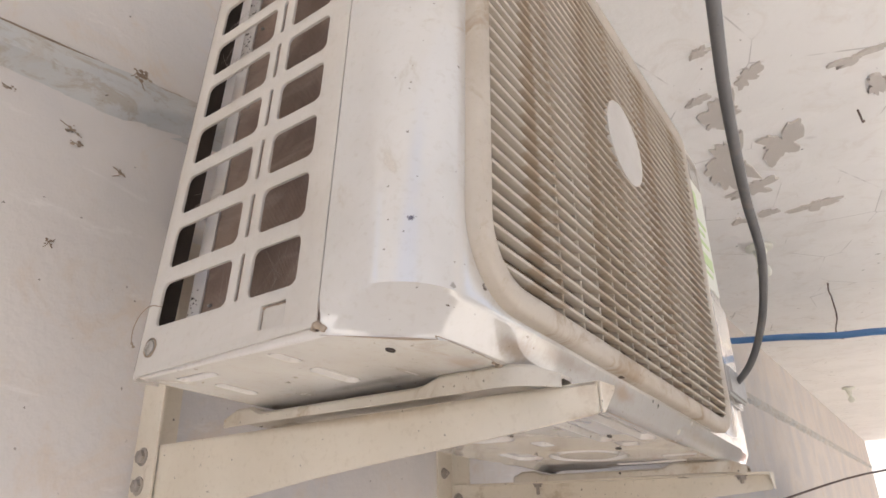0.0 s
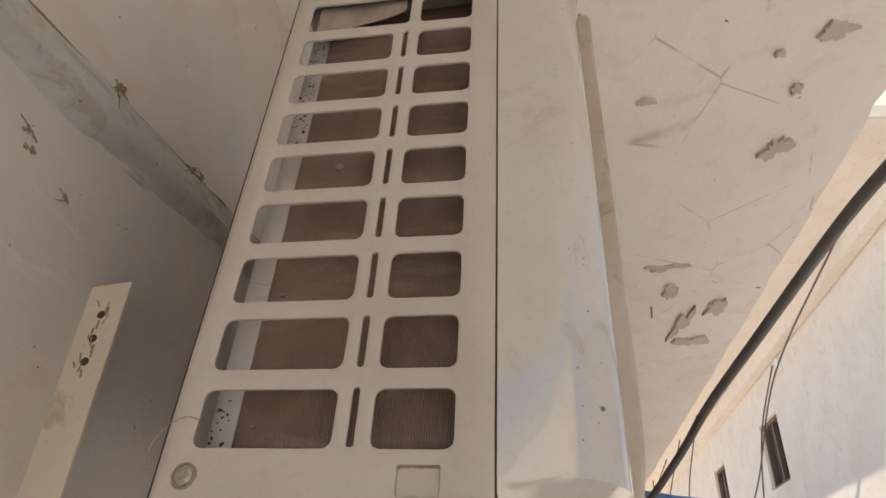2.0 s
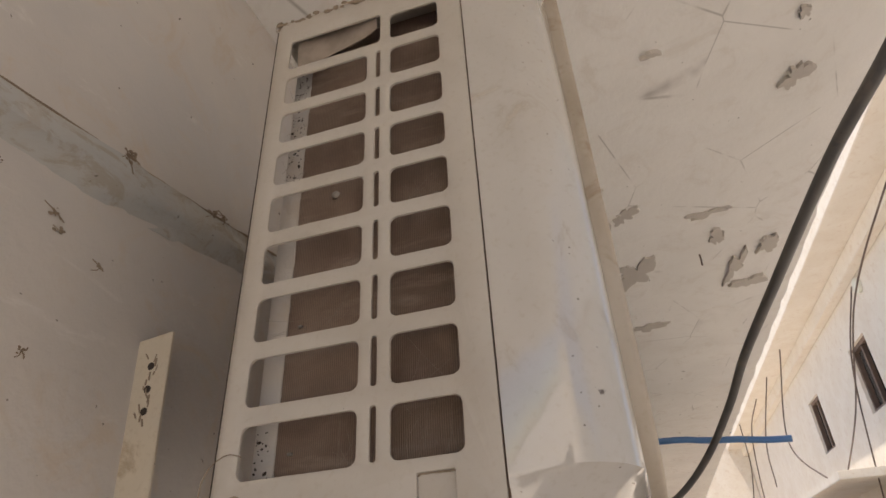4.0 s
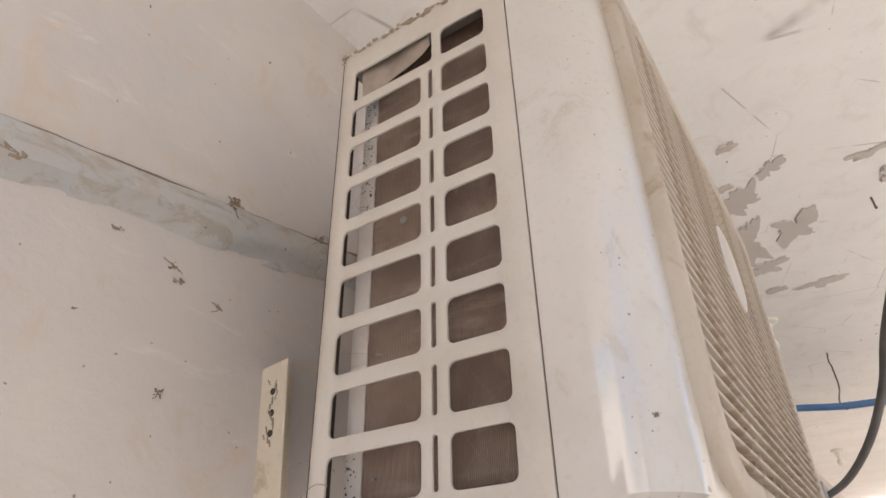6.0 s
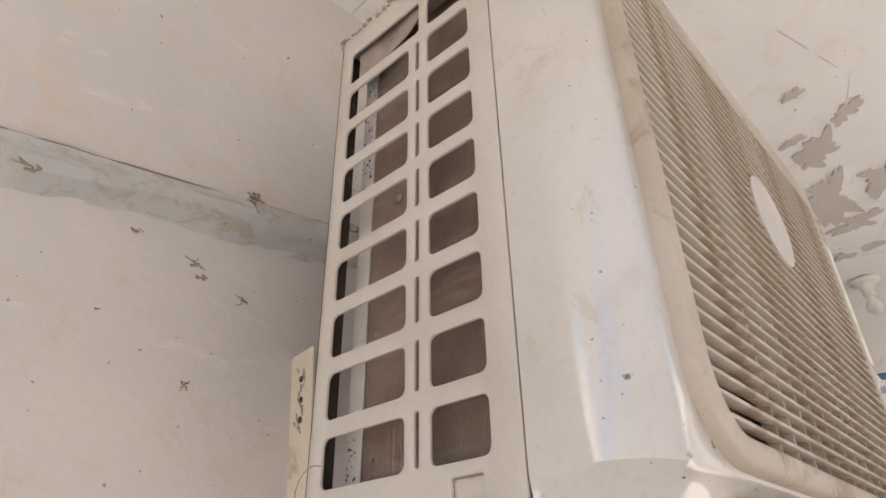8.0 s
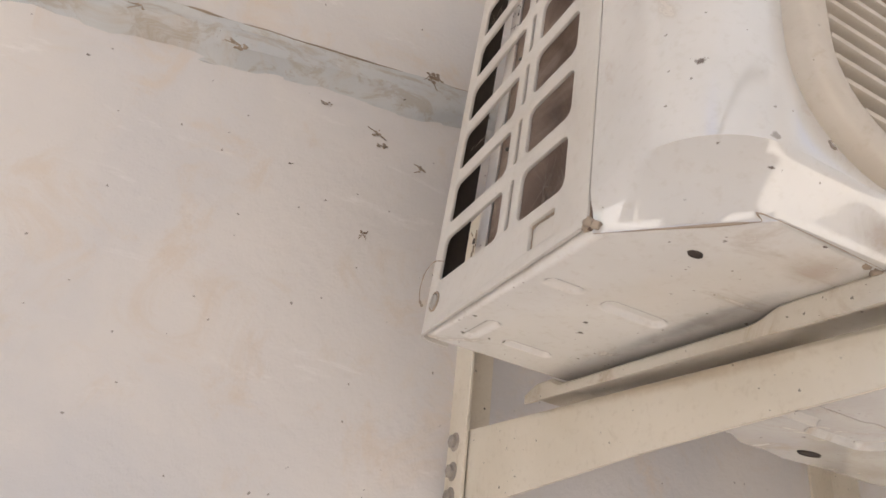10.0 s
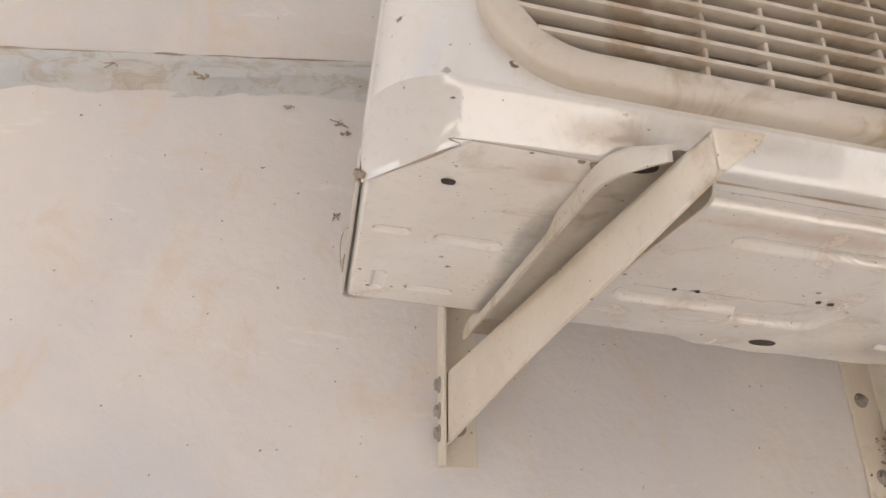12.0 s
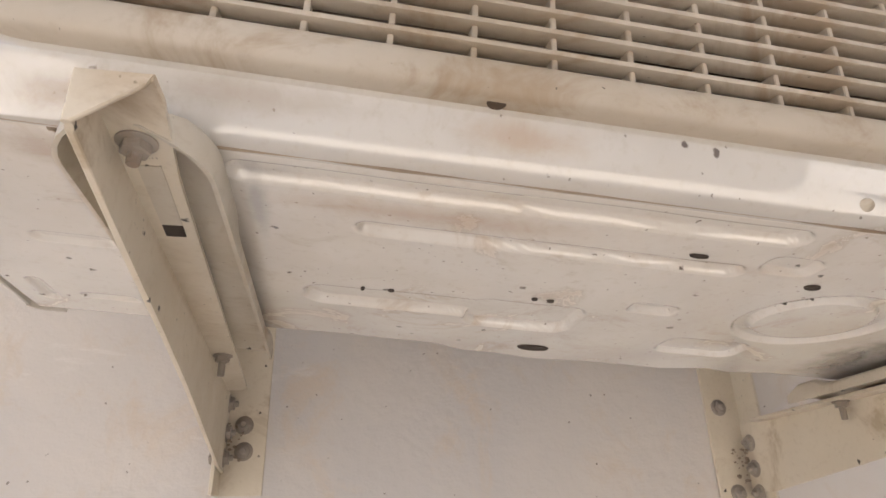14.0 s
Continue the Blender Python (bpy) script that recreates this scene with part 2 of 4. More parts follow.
# near-black of mould and dirt, also of shade painted into holes and slots
DARK_SHADE_GRIME = plain("dark_shade_grime", (0.06, 0.045, 0.035), 0.9)
# dirt browns, darkened further for the shade behind the grille's slats
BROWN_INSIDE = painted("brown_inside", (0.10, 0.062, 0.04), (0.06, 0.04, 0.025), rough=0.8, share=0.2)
ORIFICE = painted("orifice_shade_brown", (0.13, 0.09, 0.06), (0.09, 0.06, 0.038), rough=0.7, share=0.3, cell=60.0, grime=(0.22, 0.14, 0.08), grime_at=0.5)
SCREW_METAL = plain("screw_metal", (0.42, 0.39, 0.35), 0.45, 0.6)
WEB_GREY = plain("web_grey", (0.36, 0.30, 0.25), 0.9)
GLASS_DARK = plain("glass_dark", (0.10, 0.09, 0.08), 0.15)

# ---------- building helpers ----------
def finish(name, bm, material, smooth=40):
    me = bpy.data.meshes.new(name)
    bmesh.ops.recalc_face_normals(bm, faces=bm.faces)
    bm.to_mesh(me)
    bm.free()
    for mt in material if isinstance(material, (list, tuple)) else [material]:
        me.materials.append(mt)
    if smooth:
        me.shade_smooth()
        me.set_sharp_from_angle(angle=radians(smooth))
    return me


def part(name, bm, material, parent, label="", smooth=40):
    ob = new(name, finish(name, bm, material, smooth))
    ob.parent = parent
    return tagged(ob, label) if label else ob


def thing(name, bm, material, label, category, group="", kind="", smooth=40):
    return tagged(new(name, finish(name, bm, material, smooth)), label, category, group, kind)


def holder(name, label, category, m=None, group=""):
    ob = tagged(new(name), label, category, group)
    ob.empty_display_size = 0.05
    if m is not None:
        ob.matrix_world = m
    return ob


def block(bm, lo, hi, bevel=0.0, turn=None):
    made = bmesh.ops.create_cube(bm, size=1)["verts"]
    for v in made:
        v.co = Vector([(lo[i] + hi[i]) / 2 + v.co[i] * (hi[i] - lo[i]) for i in range(3)])
    if bevel:
        edges = {e for v in made for e in v.link_edges}
        made = bmesh.ops.bevel(bm, geom=list(edges), offset=bevel, segments=2, affect="EDGES")["verts"]
    if turn is not None:
        bmesh.ops.transform(bm, matrix=turn, verts=list({v for v in made}))
    return made


def rounded(u0, v0, u1, v1, r, n=6, r_top=None):
    """Corner points of a rounded rectangle, anticlockwise; its upper corners may have their own radius."""
    out = []
    low, up = r, r if r_top is None else r_top
    for cu, cv, a, r in ((u1 - low, v0 + low, -90, low), (u1 - up, v1 - up, 0, up), (u0 + up, v1 - up, 90, up), (u0 + low, v0 + low, 180, low)):
        for k in range(n + 1):
            t = radians(a + 90 * k / n)
            out.append((cu + r * math.cos(t), cv + r * math.sin(t)))
    return out


def sheet(outer, holes, thick, bevel, to_world):
    """A flat sheet with holes, as a bmesh; to_world lays its plane (u, v, w) into the frame of the thing."""
    cu = bpy.data.curves.new("sheet", "CURVE")
    cu.dimensions, cu.fill_mode, cu.extrude, cu.bevel_depth, cu.bevel_resolution = "2D", "BOTH", thick / 2 - bevel, bevel, 1
    for ring in (outer, *holes):
        sp = cu.splines.new("POLY")
        sp.points.add(len(ring) - 1)
        for p, (u, v) in zip(sp.points, ring):
            p.co = (u, v, 0, 1)
        sp.use_cyclic_u = True
    ob = bpy.data.objects.new("sheet", cu)
    scene.collection.objects.link(ob)
    me = bpy.data.meshes.new_from_object(ob.evaluated_get(bpy.context.evaluated_depsgraph_get()))
    bpy.data.objects.remove(ob)
    bpy.data.curves.remove(cu)
    bm = bmesh.new()
    bm.from_mesh(me)
    bpy.data.meshes.remove(me)
    bmesh.ops.remove_doubles(bm, verts=bm.verts, dist=1e-5)
    bmesh.ops.transform(bm, matrix=to_world, verts=bm.verts)
    return bm


def loft(bm, rings, closed=True, caps=True):
    rows = [[bm.verts.new(p) for p in ring] for ring in rings]
    n = len(rows[0])
    for a, b in zip(rows, rows[1:]):
        for k in range(n if closed else n - 1):
            bm.faces.new((a[k], a[(k + 1) % n], b[(k + 1) % n], b[k]))
    if caps and closed:
        bm.faces.new(rows[0][::-1])
        bm.faces.new(rows[-1])
    return rows


def tube(bm, points, radius, sides=8, wobble=0.0):
    """A tube along points; radius may be a number or one for each point."""
    pts = [Vector(p) for p in points]
    rings = []
    side = None
    for i, p in enumerate(pts):
        d = (pts[min(i + 1, len(pts) - 1)] - pts[max(i - 1, 0)]).normalized()
        if side is None:
            side = d.orthogonal().normalized()
        side = (side - d * side.dot(d)).normalized()
        up = d.cross(side)
        r = radius[i] if isinstance(radius, (list, tuple)) else radius
        rings.append([p + (side * math.cos(6.28319 * k / sides) + up * math.sin(6.28319 * k / sides)) * r * (1 + wobble * random.uniform(-1, 1)) for k in range(sides)])
    loft(bm, rings)


def smooth_line(ctrl, n=8):
    """A smooth line through the points."""
    c = [Vector(p) for p in ctrl]
    c = [c[0] * 2 - c[1], *c, c[-1] * 2 - c[-2]]
    out = []
    for i in range(1, len(c) - 2):
        for k in range(n):
            t = k / n
            a, b, d, e = c[i - 1], c[i], c[i + 1], c[i + 2]
            out.append(0.5 * (2 * b + (d - a) * t + (2 * a - 5 * b + 4 * d - e) * t * t + (3 * b - a - 3 * d + e) * t ** 3))
    return out + [c[-2]]


def disc(bm, centre, axis, radius, depth, sides=20, dome=0.0):
    m = Matrix.Translation(centre) @ Vector(axis).to_track_quat("Z", "Y").to_matrix().to_4x4()
    rings = [[(radius * math.cos(6.28319 * k / sides), radius * math.sin(6.28319 * k / sides), 0) for k in range(sides)],
             [(radius * math.cos(6.28319 * k / sides), radius * math.sin(6.28319 * k / sides), depth * 0.7) for k in range(sides)],
             [(radius * 0.86 * math.cos(6.28319 * k / sides), radius * 0.86 * math.sin(6.28319 * k / sides), depth) for k in range(sides)],
             [(radius * 0.4 * math.cos(6.28319 * k / sides), radius * 0.4 * math.sin(6.28319 * k / sides), depth + dome) for k in range(sides)]]
    before = len(bm.verts)
    loft(bm, rings)
    bm.verts.ensure_lookup_table()
    bmesh.ops.transform(bm, matrix=m, verts=bm.verts[before:])


def hex_bolt(bm, centre, axis, size=0.0075, depth=0.006, tip=0.005):
    m = Matrix.Translation(centre) @ Vector(axis).to_track_quat("Z", "Y").to_matrix().to_4x4()
    before = len(bm.verts)
    for r, d0, d1, n in ((size * 1.35, 0, 0.0015, 18), (size, 0.0015, depth, 6), (size * 0.45, depth, depth + tip, 10)):
        loft(bm, [[(r * s * math.cos(6.28319 * k / n), r * s * math.sin(6.28319 * k / n), d) for k in range(n)] for d, s in ((d0, 1), (d1 - 0.0007, 1), (d1, 0.86))])
    bm.verts.ensure_lookup_table()
    bmesh.ops.transform(bm, matrix=m, verts=bm.verts[before:])


def spread(lo, hi, step):
    n = max(1, round((hi - lo) / step))
    return [lo + (hi - lo) * k / n for k in range(n + 1)]


# ---------- the place ----------
WALL_Y, CEIL_Z, EDGE_Y = 0.430, 2.990, -0.755
X0, X1 = -2.4, 14.0


def wall_sheet(name, xs, zs, y, thick, label):
    """A plastered wall, slightly uneven."""
    bm = bmesh.new()
    grid = [[bm.verts.new((x, y + 0.004 * (noise.noise((x * 1.7, z * 1.7, 3.0)) ), z)) for x in xs] for z in zs]
    for a, b in zip(grid, grid[1:]):
        for k in range(len(xs) - 1):
            bm.faces.new((a[k], a[k + 1], b[k + 1], b[k]))
    back = [bm.verts.new(c) for c in ((xs[0], y + thick, zs[0]), (xs[-1], y + thick, zs[0]), (xs[-1], y + thick, zs[-1]), (xs[0], y + thick, zs[-1]))]
    bm.faces.new(back[::-1])
    rim = [[r[0] for r in grid], [r[-1] for r in grid], grid[0], grid[-1]]
    for line, (p, q) in zip(rim, ((0, 3), (1, 2), (0, 1), (3, 2))):
        bm.faces.new([*line, back[q], back[p]])
    return thing(name, bm, WALL_PLASTER, label, "wall", kind="structure")


wall_sheet("wall_north", spread(X0, X1, 0.12), spread(0.0, 3.3, 0.12), WALL_Y, 0.2, "cream plastered porch wall with dark specks and scuffs")

# ceiling slab with flaked patches of bare plaster in its underside
bm = bmesh.new()
xs, ys = spread(X0, X1, 0.06), spread(EDGE_Y, WALL_Y, 0.06)


def edge_shift(x):
    return 0.012 * noise.noise((x * 9.0, 0.0, 5.0)) + 0.008 * noise.noise((x * 31.0, 2.0, 5.0))


grid = [[bm.verts.new((x, y + (edge_shift(x) if j == 0 else 0), CEIL_Z + 0.005 * noise.noise((x * 1.3, y * 1.3, 8.0)) + (0.006 if j == 0 else 0))) for x in xs] for j, y in enumerate(ys)]
for a, b in zip(grid, grid[1:]):
    for k in range(len(xs) - 1):
        bm.faces.new((a[k], a[k + 1], b[k + 1], b[k]))
top = [[bm.verts.new((x, y, CEIL_Z + 0.13)) for x in xs] for y in (EDGE_Y + 0.004, WALL_Y)]
for k in range(len(xs) - 1):
    bm.faces.new((grid[0][k], grid[0][k + 1], top[0][k + 1], top[0][k]))
    bm.faces.new((top[0][k], top[0][k + 1], top[1][k + 1], top[1][k]))
FLAKES = [(1.305, -0.176, 0.036, 0.024), (1.443, -0.078, 0.078, 0.045), (1.723, -0.187, 0.080, 0.052), (1.735, -0.040, 0.150, 0.060), (1.996, -0.070, 0.045, 0.060),
          (2.275, -0.215, 0.040, 0.055), (2.245, -0.062, 0.030, 0.026), (2.265, 0.044, 0.024, 0.024), (1.388, -0.415, 0.018, 0.050), (1.127, -0.100, 0.014, 0.020),
          (1.560, -0.460, 0.040, 0.020), (1.329, -0.039, 0.014, 0.022), (0.650, -0.572, 0.013, 0.009), (0.834, -0.579, 0.030, 0.022), (0.502, -0.600, 0.013, 0.022),
          (1.674, -0.625, 0.050, 0.022), (1.819, -0.534, 0.090, 0.018), (1.963, -0.598, 0.040, 0.040), (0.651, -0.274, 0.005, 0.013), (0.546, -0.509, 0.005, 0.008)]
for index, (cx, cy, ru, rv) in enumerate(FLAKES):
    ring = []
    for k in range(56):
        a = 6.28319 * k / 56
        u, v = math.cos(a), math.sin(a)
        r = 0.85 + 0.9 * noise.noise((cx * 9 + u * 1.1, cy * 9 + v * 1.1, 1.0)) + 0.5 * noise.noise((cx * 30 + u * 3, v * 3, 2.0)) + 0.25 * noise.noise((cx * 50 + u * 8, v * 8, 2.0))
        r = max(0.3, r)
        ring.append((cx + 1.3 * ru * r * u + 0.15 * rv * v, cy + 1.3 * rv * r * v + 0.2 * ru * u))
    loft(bm, [[(x, y, CEIL_Z - 0.0052 - 0.0003 * index) for x, y in ring], [(cx + (x - cx) * 1.04, cy + (y - cy) * 1.04, CEIL_Z + 0.01) for x, y in ring]])
    bm.faces.ensure_lookup_table()
    for fc in bm.faces[-58:]:
        fc.material_index = 1
ceiling = thing("ceiling", bm, [CEILING_PLASTER, BARE_PLASTER], "white painted slab with peeling paint and bare patches", "ceiling", kind="structure")

# plastered ledge that climbs slightly along the wall
bm = bmesh.new()
rings = []
for x in spread(X0 + 0.05, X1 - 0.05, 0.02):
    mid, h = 2.453 + 0.105 * x if x < 0.7 else 2.5265, 0.029 + 0.002 * noise.noise((x * 5, 0, 0))
    if x < -1.2:
        mid = 2.327
    prof = []
    for k in range(9):
        t = k / 8
        rough = 0.005 * noise.noise((x * 11, k * 0.5, 4.0)) + 0.003 * noise.noise((x * 37, k * 1.1, 9.0))
        out = (0.024 * (t / 0.45) ** 1.25 if t < 0.45 else 0.024 - 0.004 * (t - 0.45)) + rough * (2.0 if t < 0.5 else 0.8)
        prof.append((x, WALL_Y + 0.004 - max(0.001, out), mid - h + 2 * h * t + (0.007 * noise.noise((x * 9, 0, 7.0)) + 0.004 * noise.noise((x * 29, 0, 7.0)) if k < 4 else 0.0015 * noise.noise((x * 17, 0, 2.0)))))
    prof += [(x, WALL_Y + 0.02, mid + h + 0.001), (x, WALL_Y + 0.02, mid - h)]
    rings.append(prof)
loft(bm, rings)
line_ = []
for x in spread(-1.1, 0.55, 0.008):
    line_.append(((x, WALL_Y - 0.017, 2.453 + 0.105 * x + 0.0295), max(0.0004, 0.0012 + 0.0022 * noise.noise((x * 26, 3, 3)))))
thing("trim", bm, LEDGE_PAINT, "grey-blue painted plaster ledge with flaking edge", "ledge", kind="structure", smooth=38)

# unseen end wall, kept low so sky and sunlit ground light the porch
bm = bmesh.new()
block(bm, (X0 - 0.2, EDGE_Y, 0.0), (X0, WALL_Y + 0.2, 1.0))
thing("wall_west", bm, WALL_PLASTER, "unseen low end wall, added to close off the porch", "wall", kind="structure")
bm = bmesh.new()
tube(bm, [p for p, r in line_], [r for p, r in line_], 5)
thing("dirt_line", bm, DUST, "brown crumbling dirt along the ledge's top edge", "dirt", kind="stuff")

# ---------- the outdoor unit ----------
W, DEEP, FRONT, LOW, HIGH = 0.90, 0.225, -0.085, 2.06, 2.626
GX0, GX1, GZ0, GZ1 = 0.070, 0.708, 2.108, 2.584
unit = holder("outdoor_unit", "dusty white air conditioner outdoor unit on cream steel wall brackets", "air conditioner", HANG)

# side panel with two columns of openings
YZ = Matrix(((0, 0, 1, 0), (1, 0, 0, 0), (0, 1, 0, 0), (0, 0, 0, 1)))
holes = []
for k in range(9):
    z = 2.10 + 0.055 * k
    top = z + 0.042
    holes.append(rounded(0.0250, z, 0.0805, top, 0.0075))
    if k < 8:
        holes.append(rounded(0.1045, z, 0.2015, top, 0.0075))
        holes.append(rounded(0.0895, z + 0.001, 0.0962, top + 0.001, 0.0030, 3))
    else:
        holes.append(rounded(0.0900, z, 0.2015, top + 0.006, 0.0060))
holes.append(rounded(0.0325, 2.0715, 0.0615, 2.0920, 0.0022, 3))
bm = sheet([(0.0012, 2.0655), (0.214, 2.0600), (0.214, HIGH - 0.006), (0.0012, HIGH - 0.006)], holes, 0.0032, 0.0009, Matrix.Translation((0.0016, 0, 0)) @ YZ)
part("side_panel", bm, SIDE_ENAMEL, unit, "off-white pressed steel side panel with openings")
# rolled rear edge of the side panel
bm = bmesh.new()
prof = [(0.0, 0.2135)] + [(0.011 - 0.011 * math.cos(radians(a)), 0.2135 + 0.0115 * math.sin(radians(a))) for a in range(10, 91, 16)] + [(0.011, 0.225), (0.028, 0.225)]
prof += [(x + 0.0016 if i < 7 else x, y - 0.0018) for i, (x, y) in reversed(list(enumerate(prof)))]
loft(bm, [[(x, y, z) for x, y in prof] for z in (2.0585, 2.062, 2.34, HIGH - 0.006)])
part("rear_edge", bm, SIDE_ENAMEL, unit)
# near-black strip on the rear edge's inside: dirt, and shade put into the colour
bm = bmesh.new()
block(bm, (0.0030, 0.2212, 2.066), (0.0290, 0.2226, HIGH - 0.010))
part("rear_dark_strip", bm, DARK_SHADE_GRIME, unit, "near-black strip inside the rear edge, dirt and shade in its colour")
# pressed knock-out plate behind the small square opening
bm = bmesh.new()
block(bm, (0.0036, 0.0300, 2.0695), (0.0060, 0.0640, 2.0940), 0.0006)
part("knockout_plate", bm, SIDE_ENAMEL, unit)
bm = bmesh.new()
disc(bm, (0.0002, 0.1995, 2.0825), (-1, 0, 0), 0.0062, 0.0022, 20, 0.0006)
for turn in (0, 90):
    block(bm, (-0.0032, -0.0032, -0.0007), (-0.0026, 0.0032, 0.0007), turn=Matrix.Translation((0, 0.1995, 2.0825)) @ Matrix.Rotation(radians(turn + 30), 4, "X"))
part("screw", bm, SCREW_METAL, unit, "cross-head screw with a dirty rim")

bm = bmesh.new()
tube(bm, [(-0.0004, 0.1995 + 0.0078 * math.cos(0.3307 * k), 2.0825 + 0.0078 * math.sin(0.3307 * k)) for k in range(20)], 0.0009, 5, 0.4)
part("screw_dirt", bm, DUST, unit, "ring of dirt round the screw", smooth=0)
# a stiff dirty thread that loops out of the lowest opening round the rear edge
bm = bmesh.new()
thread = smooth_line([(0.002, 0.1990, 2.1195), (-0.0035, 0.2070, 2.1205), (-0.0060, 0.2170, 2.1140), (-0.0055, 0.2245, 2.1030), (-0.0030, 0.2275, 2.0920), (0.0005, 0.2280, 2.0870)], 6)
tube(bm, thread, [0.0005 + (0.0010 if k > 24 else 0.0) * (k % 3) / 2 for k in range(len(thread))], 5, 0.4)
part("loose_thread", bm, DUST, unit, "brown dirty thread hanging out of the opening", smooth=0)

# front cover: rounded corners, rolled top and bottom, flat front with an opening for the grille
def plan(inset):
    """The cover's outline in plan, from the side seam round the front to the far back."""
    pts = [(0.0, -0.0012), (0.0, -0.02), (0.0, -0.036)]
    pts += [(0.05 - 0.05 * math.cos(radians(a)), -0.036 - 0.049 * math.sin(radians(a))) for a in range(9, 91, 9)]
    pts += [(x, FRONT) for x in (0.2, 0.4, 0.6, 0.8)]
    pts += [(W - 0.05 + 0.05 * math.sin(radians(a)), -0.036 - 0.049 * math.cos(radians(a))) for a in range(0, 91, 9)]
    pts += [(W, 0.0), (W, DEEP)]
    out = []
    for i, (x, y) in enumerate(pts):
        px, py = pts[max(i - 1, 0)]
        qx, qy = pts[min(i + 1, len(pts) - 1)]
        n = Vector((-(qy - py), qx - px)).normalized()
        k = min(1.0, max(0.0, -y / 0.04))
        px, py = x + n.x * inset * k, y + n.y * inset * k
        if i < 13 and inset > 0:
            # towards its lower edge the rounded corner turns into a straight cut
            w = min(1.0, inset / 0.0110) ** 0.8
            t = i / 12
            cx, cy = (0.0035 + 0.0545 * t, -0.0012 - 0.0653 * t)
            px, py = px + (cx - px) * w, py + (cy - py) * w
        out.append((px, py))
    return out


bm = bmesh.new()
LEVELS = [(2.0590, 0.0205), (2.0594, 0.0165), (2.0606, 0.0118), (2.0640, 0.0088), (2.0730, 0.0048), (2.0810, 0.0012), (2.0850, 0.0)]
rows = loft(bm, [[(x, y, z) for x, y in plan(d)] for z, d in LEVELS], closed=False)
rows = loft(bm, [[(x, y, z) for x, y in plan(d)] for z, d in ((2.600, 0.0), (2.614, 0.001), (2.622, 0.005), (2.6255, 0.014))], closed=False)
base = plan(0)
left = [p for p in base if p[0] <= 0.0501]
right = [p for p in base if p[0] >= W - 0.0501]
for strip in (left, right):
    loft(bm, [[(x, y, z) for x, y in strip] for z in (2.085, 2.20, 2.40, 2.600)], closed=False)
XZ = Matrix(((1, 0, 0, 0), (0, 0, 1, 0), (0, 1, 0, 0), (0, 0, 0, 1)))
face = sheet([(0.05, 2.085), (W - 0.05, 2.085), (W - 0.05, 2.600), (0.05, 2.600)], [rounded(0.060, 2.098, 0.718, 2.594, 0.05, 8, 0.02)], 0.0012, 0.0001, Matrix.Translation((0, FRONT + 0.0006, 0)) @ XZ)
tmp = bpy.data.meshes.new("face")
face.to_mesh(tmp)
face.free()
bm.from_mesh(tmp)
bpy.data.meshes.remove(tmp)
bmesh.ops.remove_doubles(bm, verts=bm.verts, dist=2e-5)
part("front_cover", bm, WHITE_ENAMEL, unit, "glossy white front cover with rounded corners", smooth=50)
# the thin dark joint between side panel and cover
bm = bmesh.new()
block(bm, (0.0016, -0.0016, 2.062), (0.004, 0.0018, HIGH - 0.004))
part("seam", bm, BROWN_INSIDE, unit)

# lid
bm = bmesh.new()
lid = [(x, y) for x, y in plan(-0.0008)] + [(0.001, DEEP)]
loft(bm, [[(x, y, z) for x, y in lid] for z in (2.6185, 2.6260)] + [[(0.45 + (x - 0.45) * 0.995, 0.07 + (y - 0.07) * 0.985, 2.6285) for x, y in lid]])
part("lid", bm, SIDE_ENAMEL, unit, "off-white top lid under a rim of dust")
# dust and lint along the lid's edge
bm = bmesh.new()
for k in range(150):
    t = random.random()
    if k < 110:
        p = Vector((random.uniform(-0.002, 0.004), 0.005 + 0.215 * t, 2.621 + random.uniform(-0.002, 0.006)))
    else:
        p = Vector((0.05 + 0.55 * t, FRONT - random.uniform(-0.001, 0.003), 2.618 + random.uniform(-0.002, 0.006)))
    s = random.uniform(0.0012, 0.0036)
    made = bmesh.ops.create_icosphere(bm, subdivisions=1, radius=s)["verts"]
    for v in made:
        v.co = p + Vector((v.co.x * 0.7, v.co.y * random.uniform(0.7, 2.0), v.co.z * random.uniform(0.6, 1.2)))
tagged(part("dust_rim", bm, DUST, unit, "brown lint and dust along the top edge"), kind="stuff")

# base pan: pressed sheet with ribs, pockets and a bulged rear edge
PAN_EDGE = sorted((x, y) for x, y in plan(0.0170) if x < 0.06)
PAN_FAR = sorted((x, y) for x, y in plan(0.0170) if x > W - 0.06 and y < 0.0)


def front_of(x):
    if x < 0.06:
        return float(np.interp(x, [p[0] for p in PAN_EDGE], [p[1] for p in PAN_EDGE]))
    if x > W - 0.06:
        return float(np.interp(x, [p[0] for p in PAN_FAR], [p[1] for p in PAN_FAR]))
    return FRONT + 0.0170


def back_of(x):
    y = 0.2235
    for a, b, d in ((0.335, 0.60, 0.017), (0.40, 0.47, 0.006), (0.60, 0.66, 0.010)):
        y += d * max(0.0, min(1.0, (x - a) / 0.03)) * max(0.0, min(1.0, (b - x) / 0.04))
    return y


def soft(d, w=0.0030):
    """1 inside a shape, 0 outside, with a pressed slope of width w."""
    t = min(1.0, max(0.0, 0.5 - d / w))
    return t * t * (3 - 2 * t)


def box_off(x, y, cx, cy, hx, hy, r):
    dx, dy = abs(x - cx) - hx + r, abs(y - cy) - hy + r
    return math.hypot(max(dx, 0), max(dy, 0)) + min(max(dx, dy), 0) - r


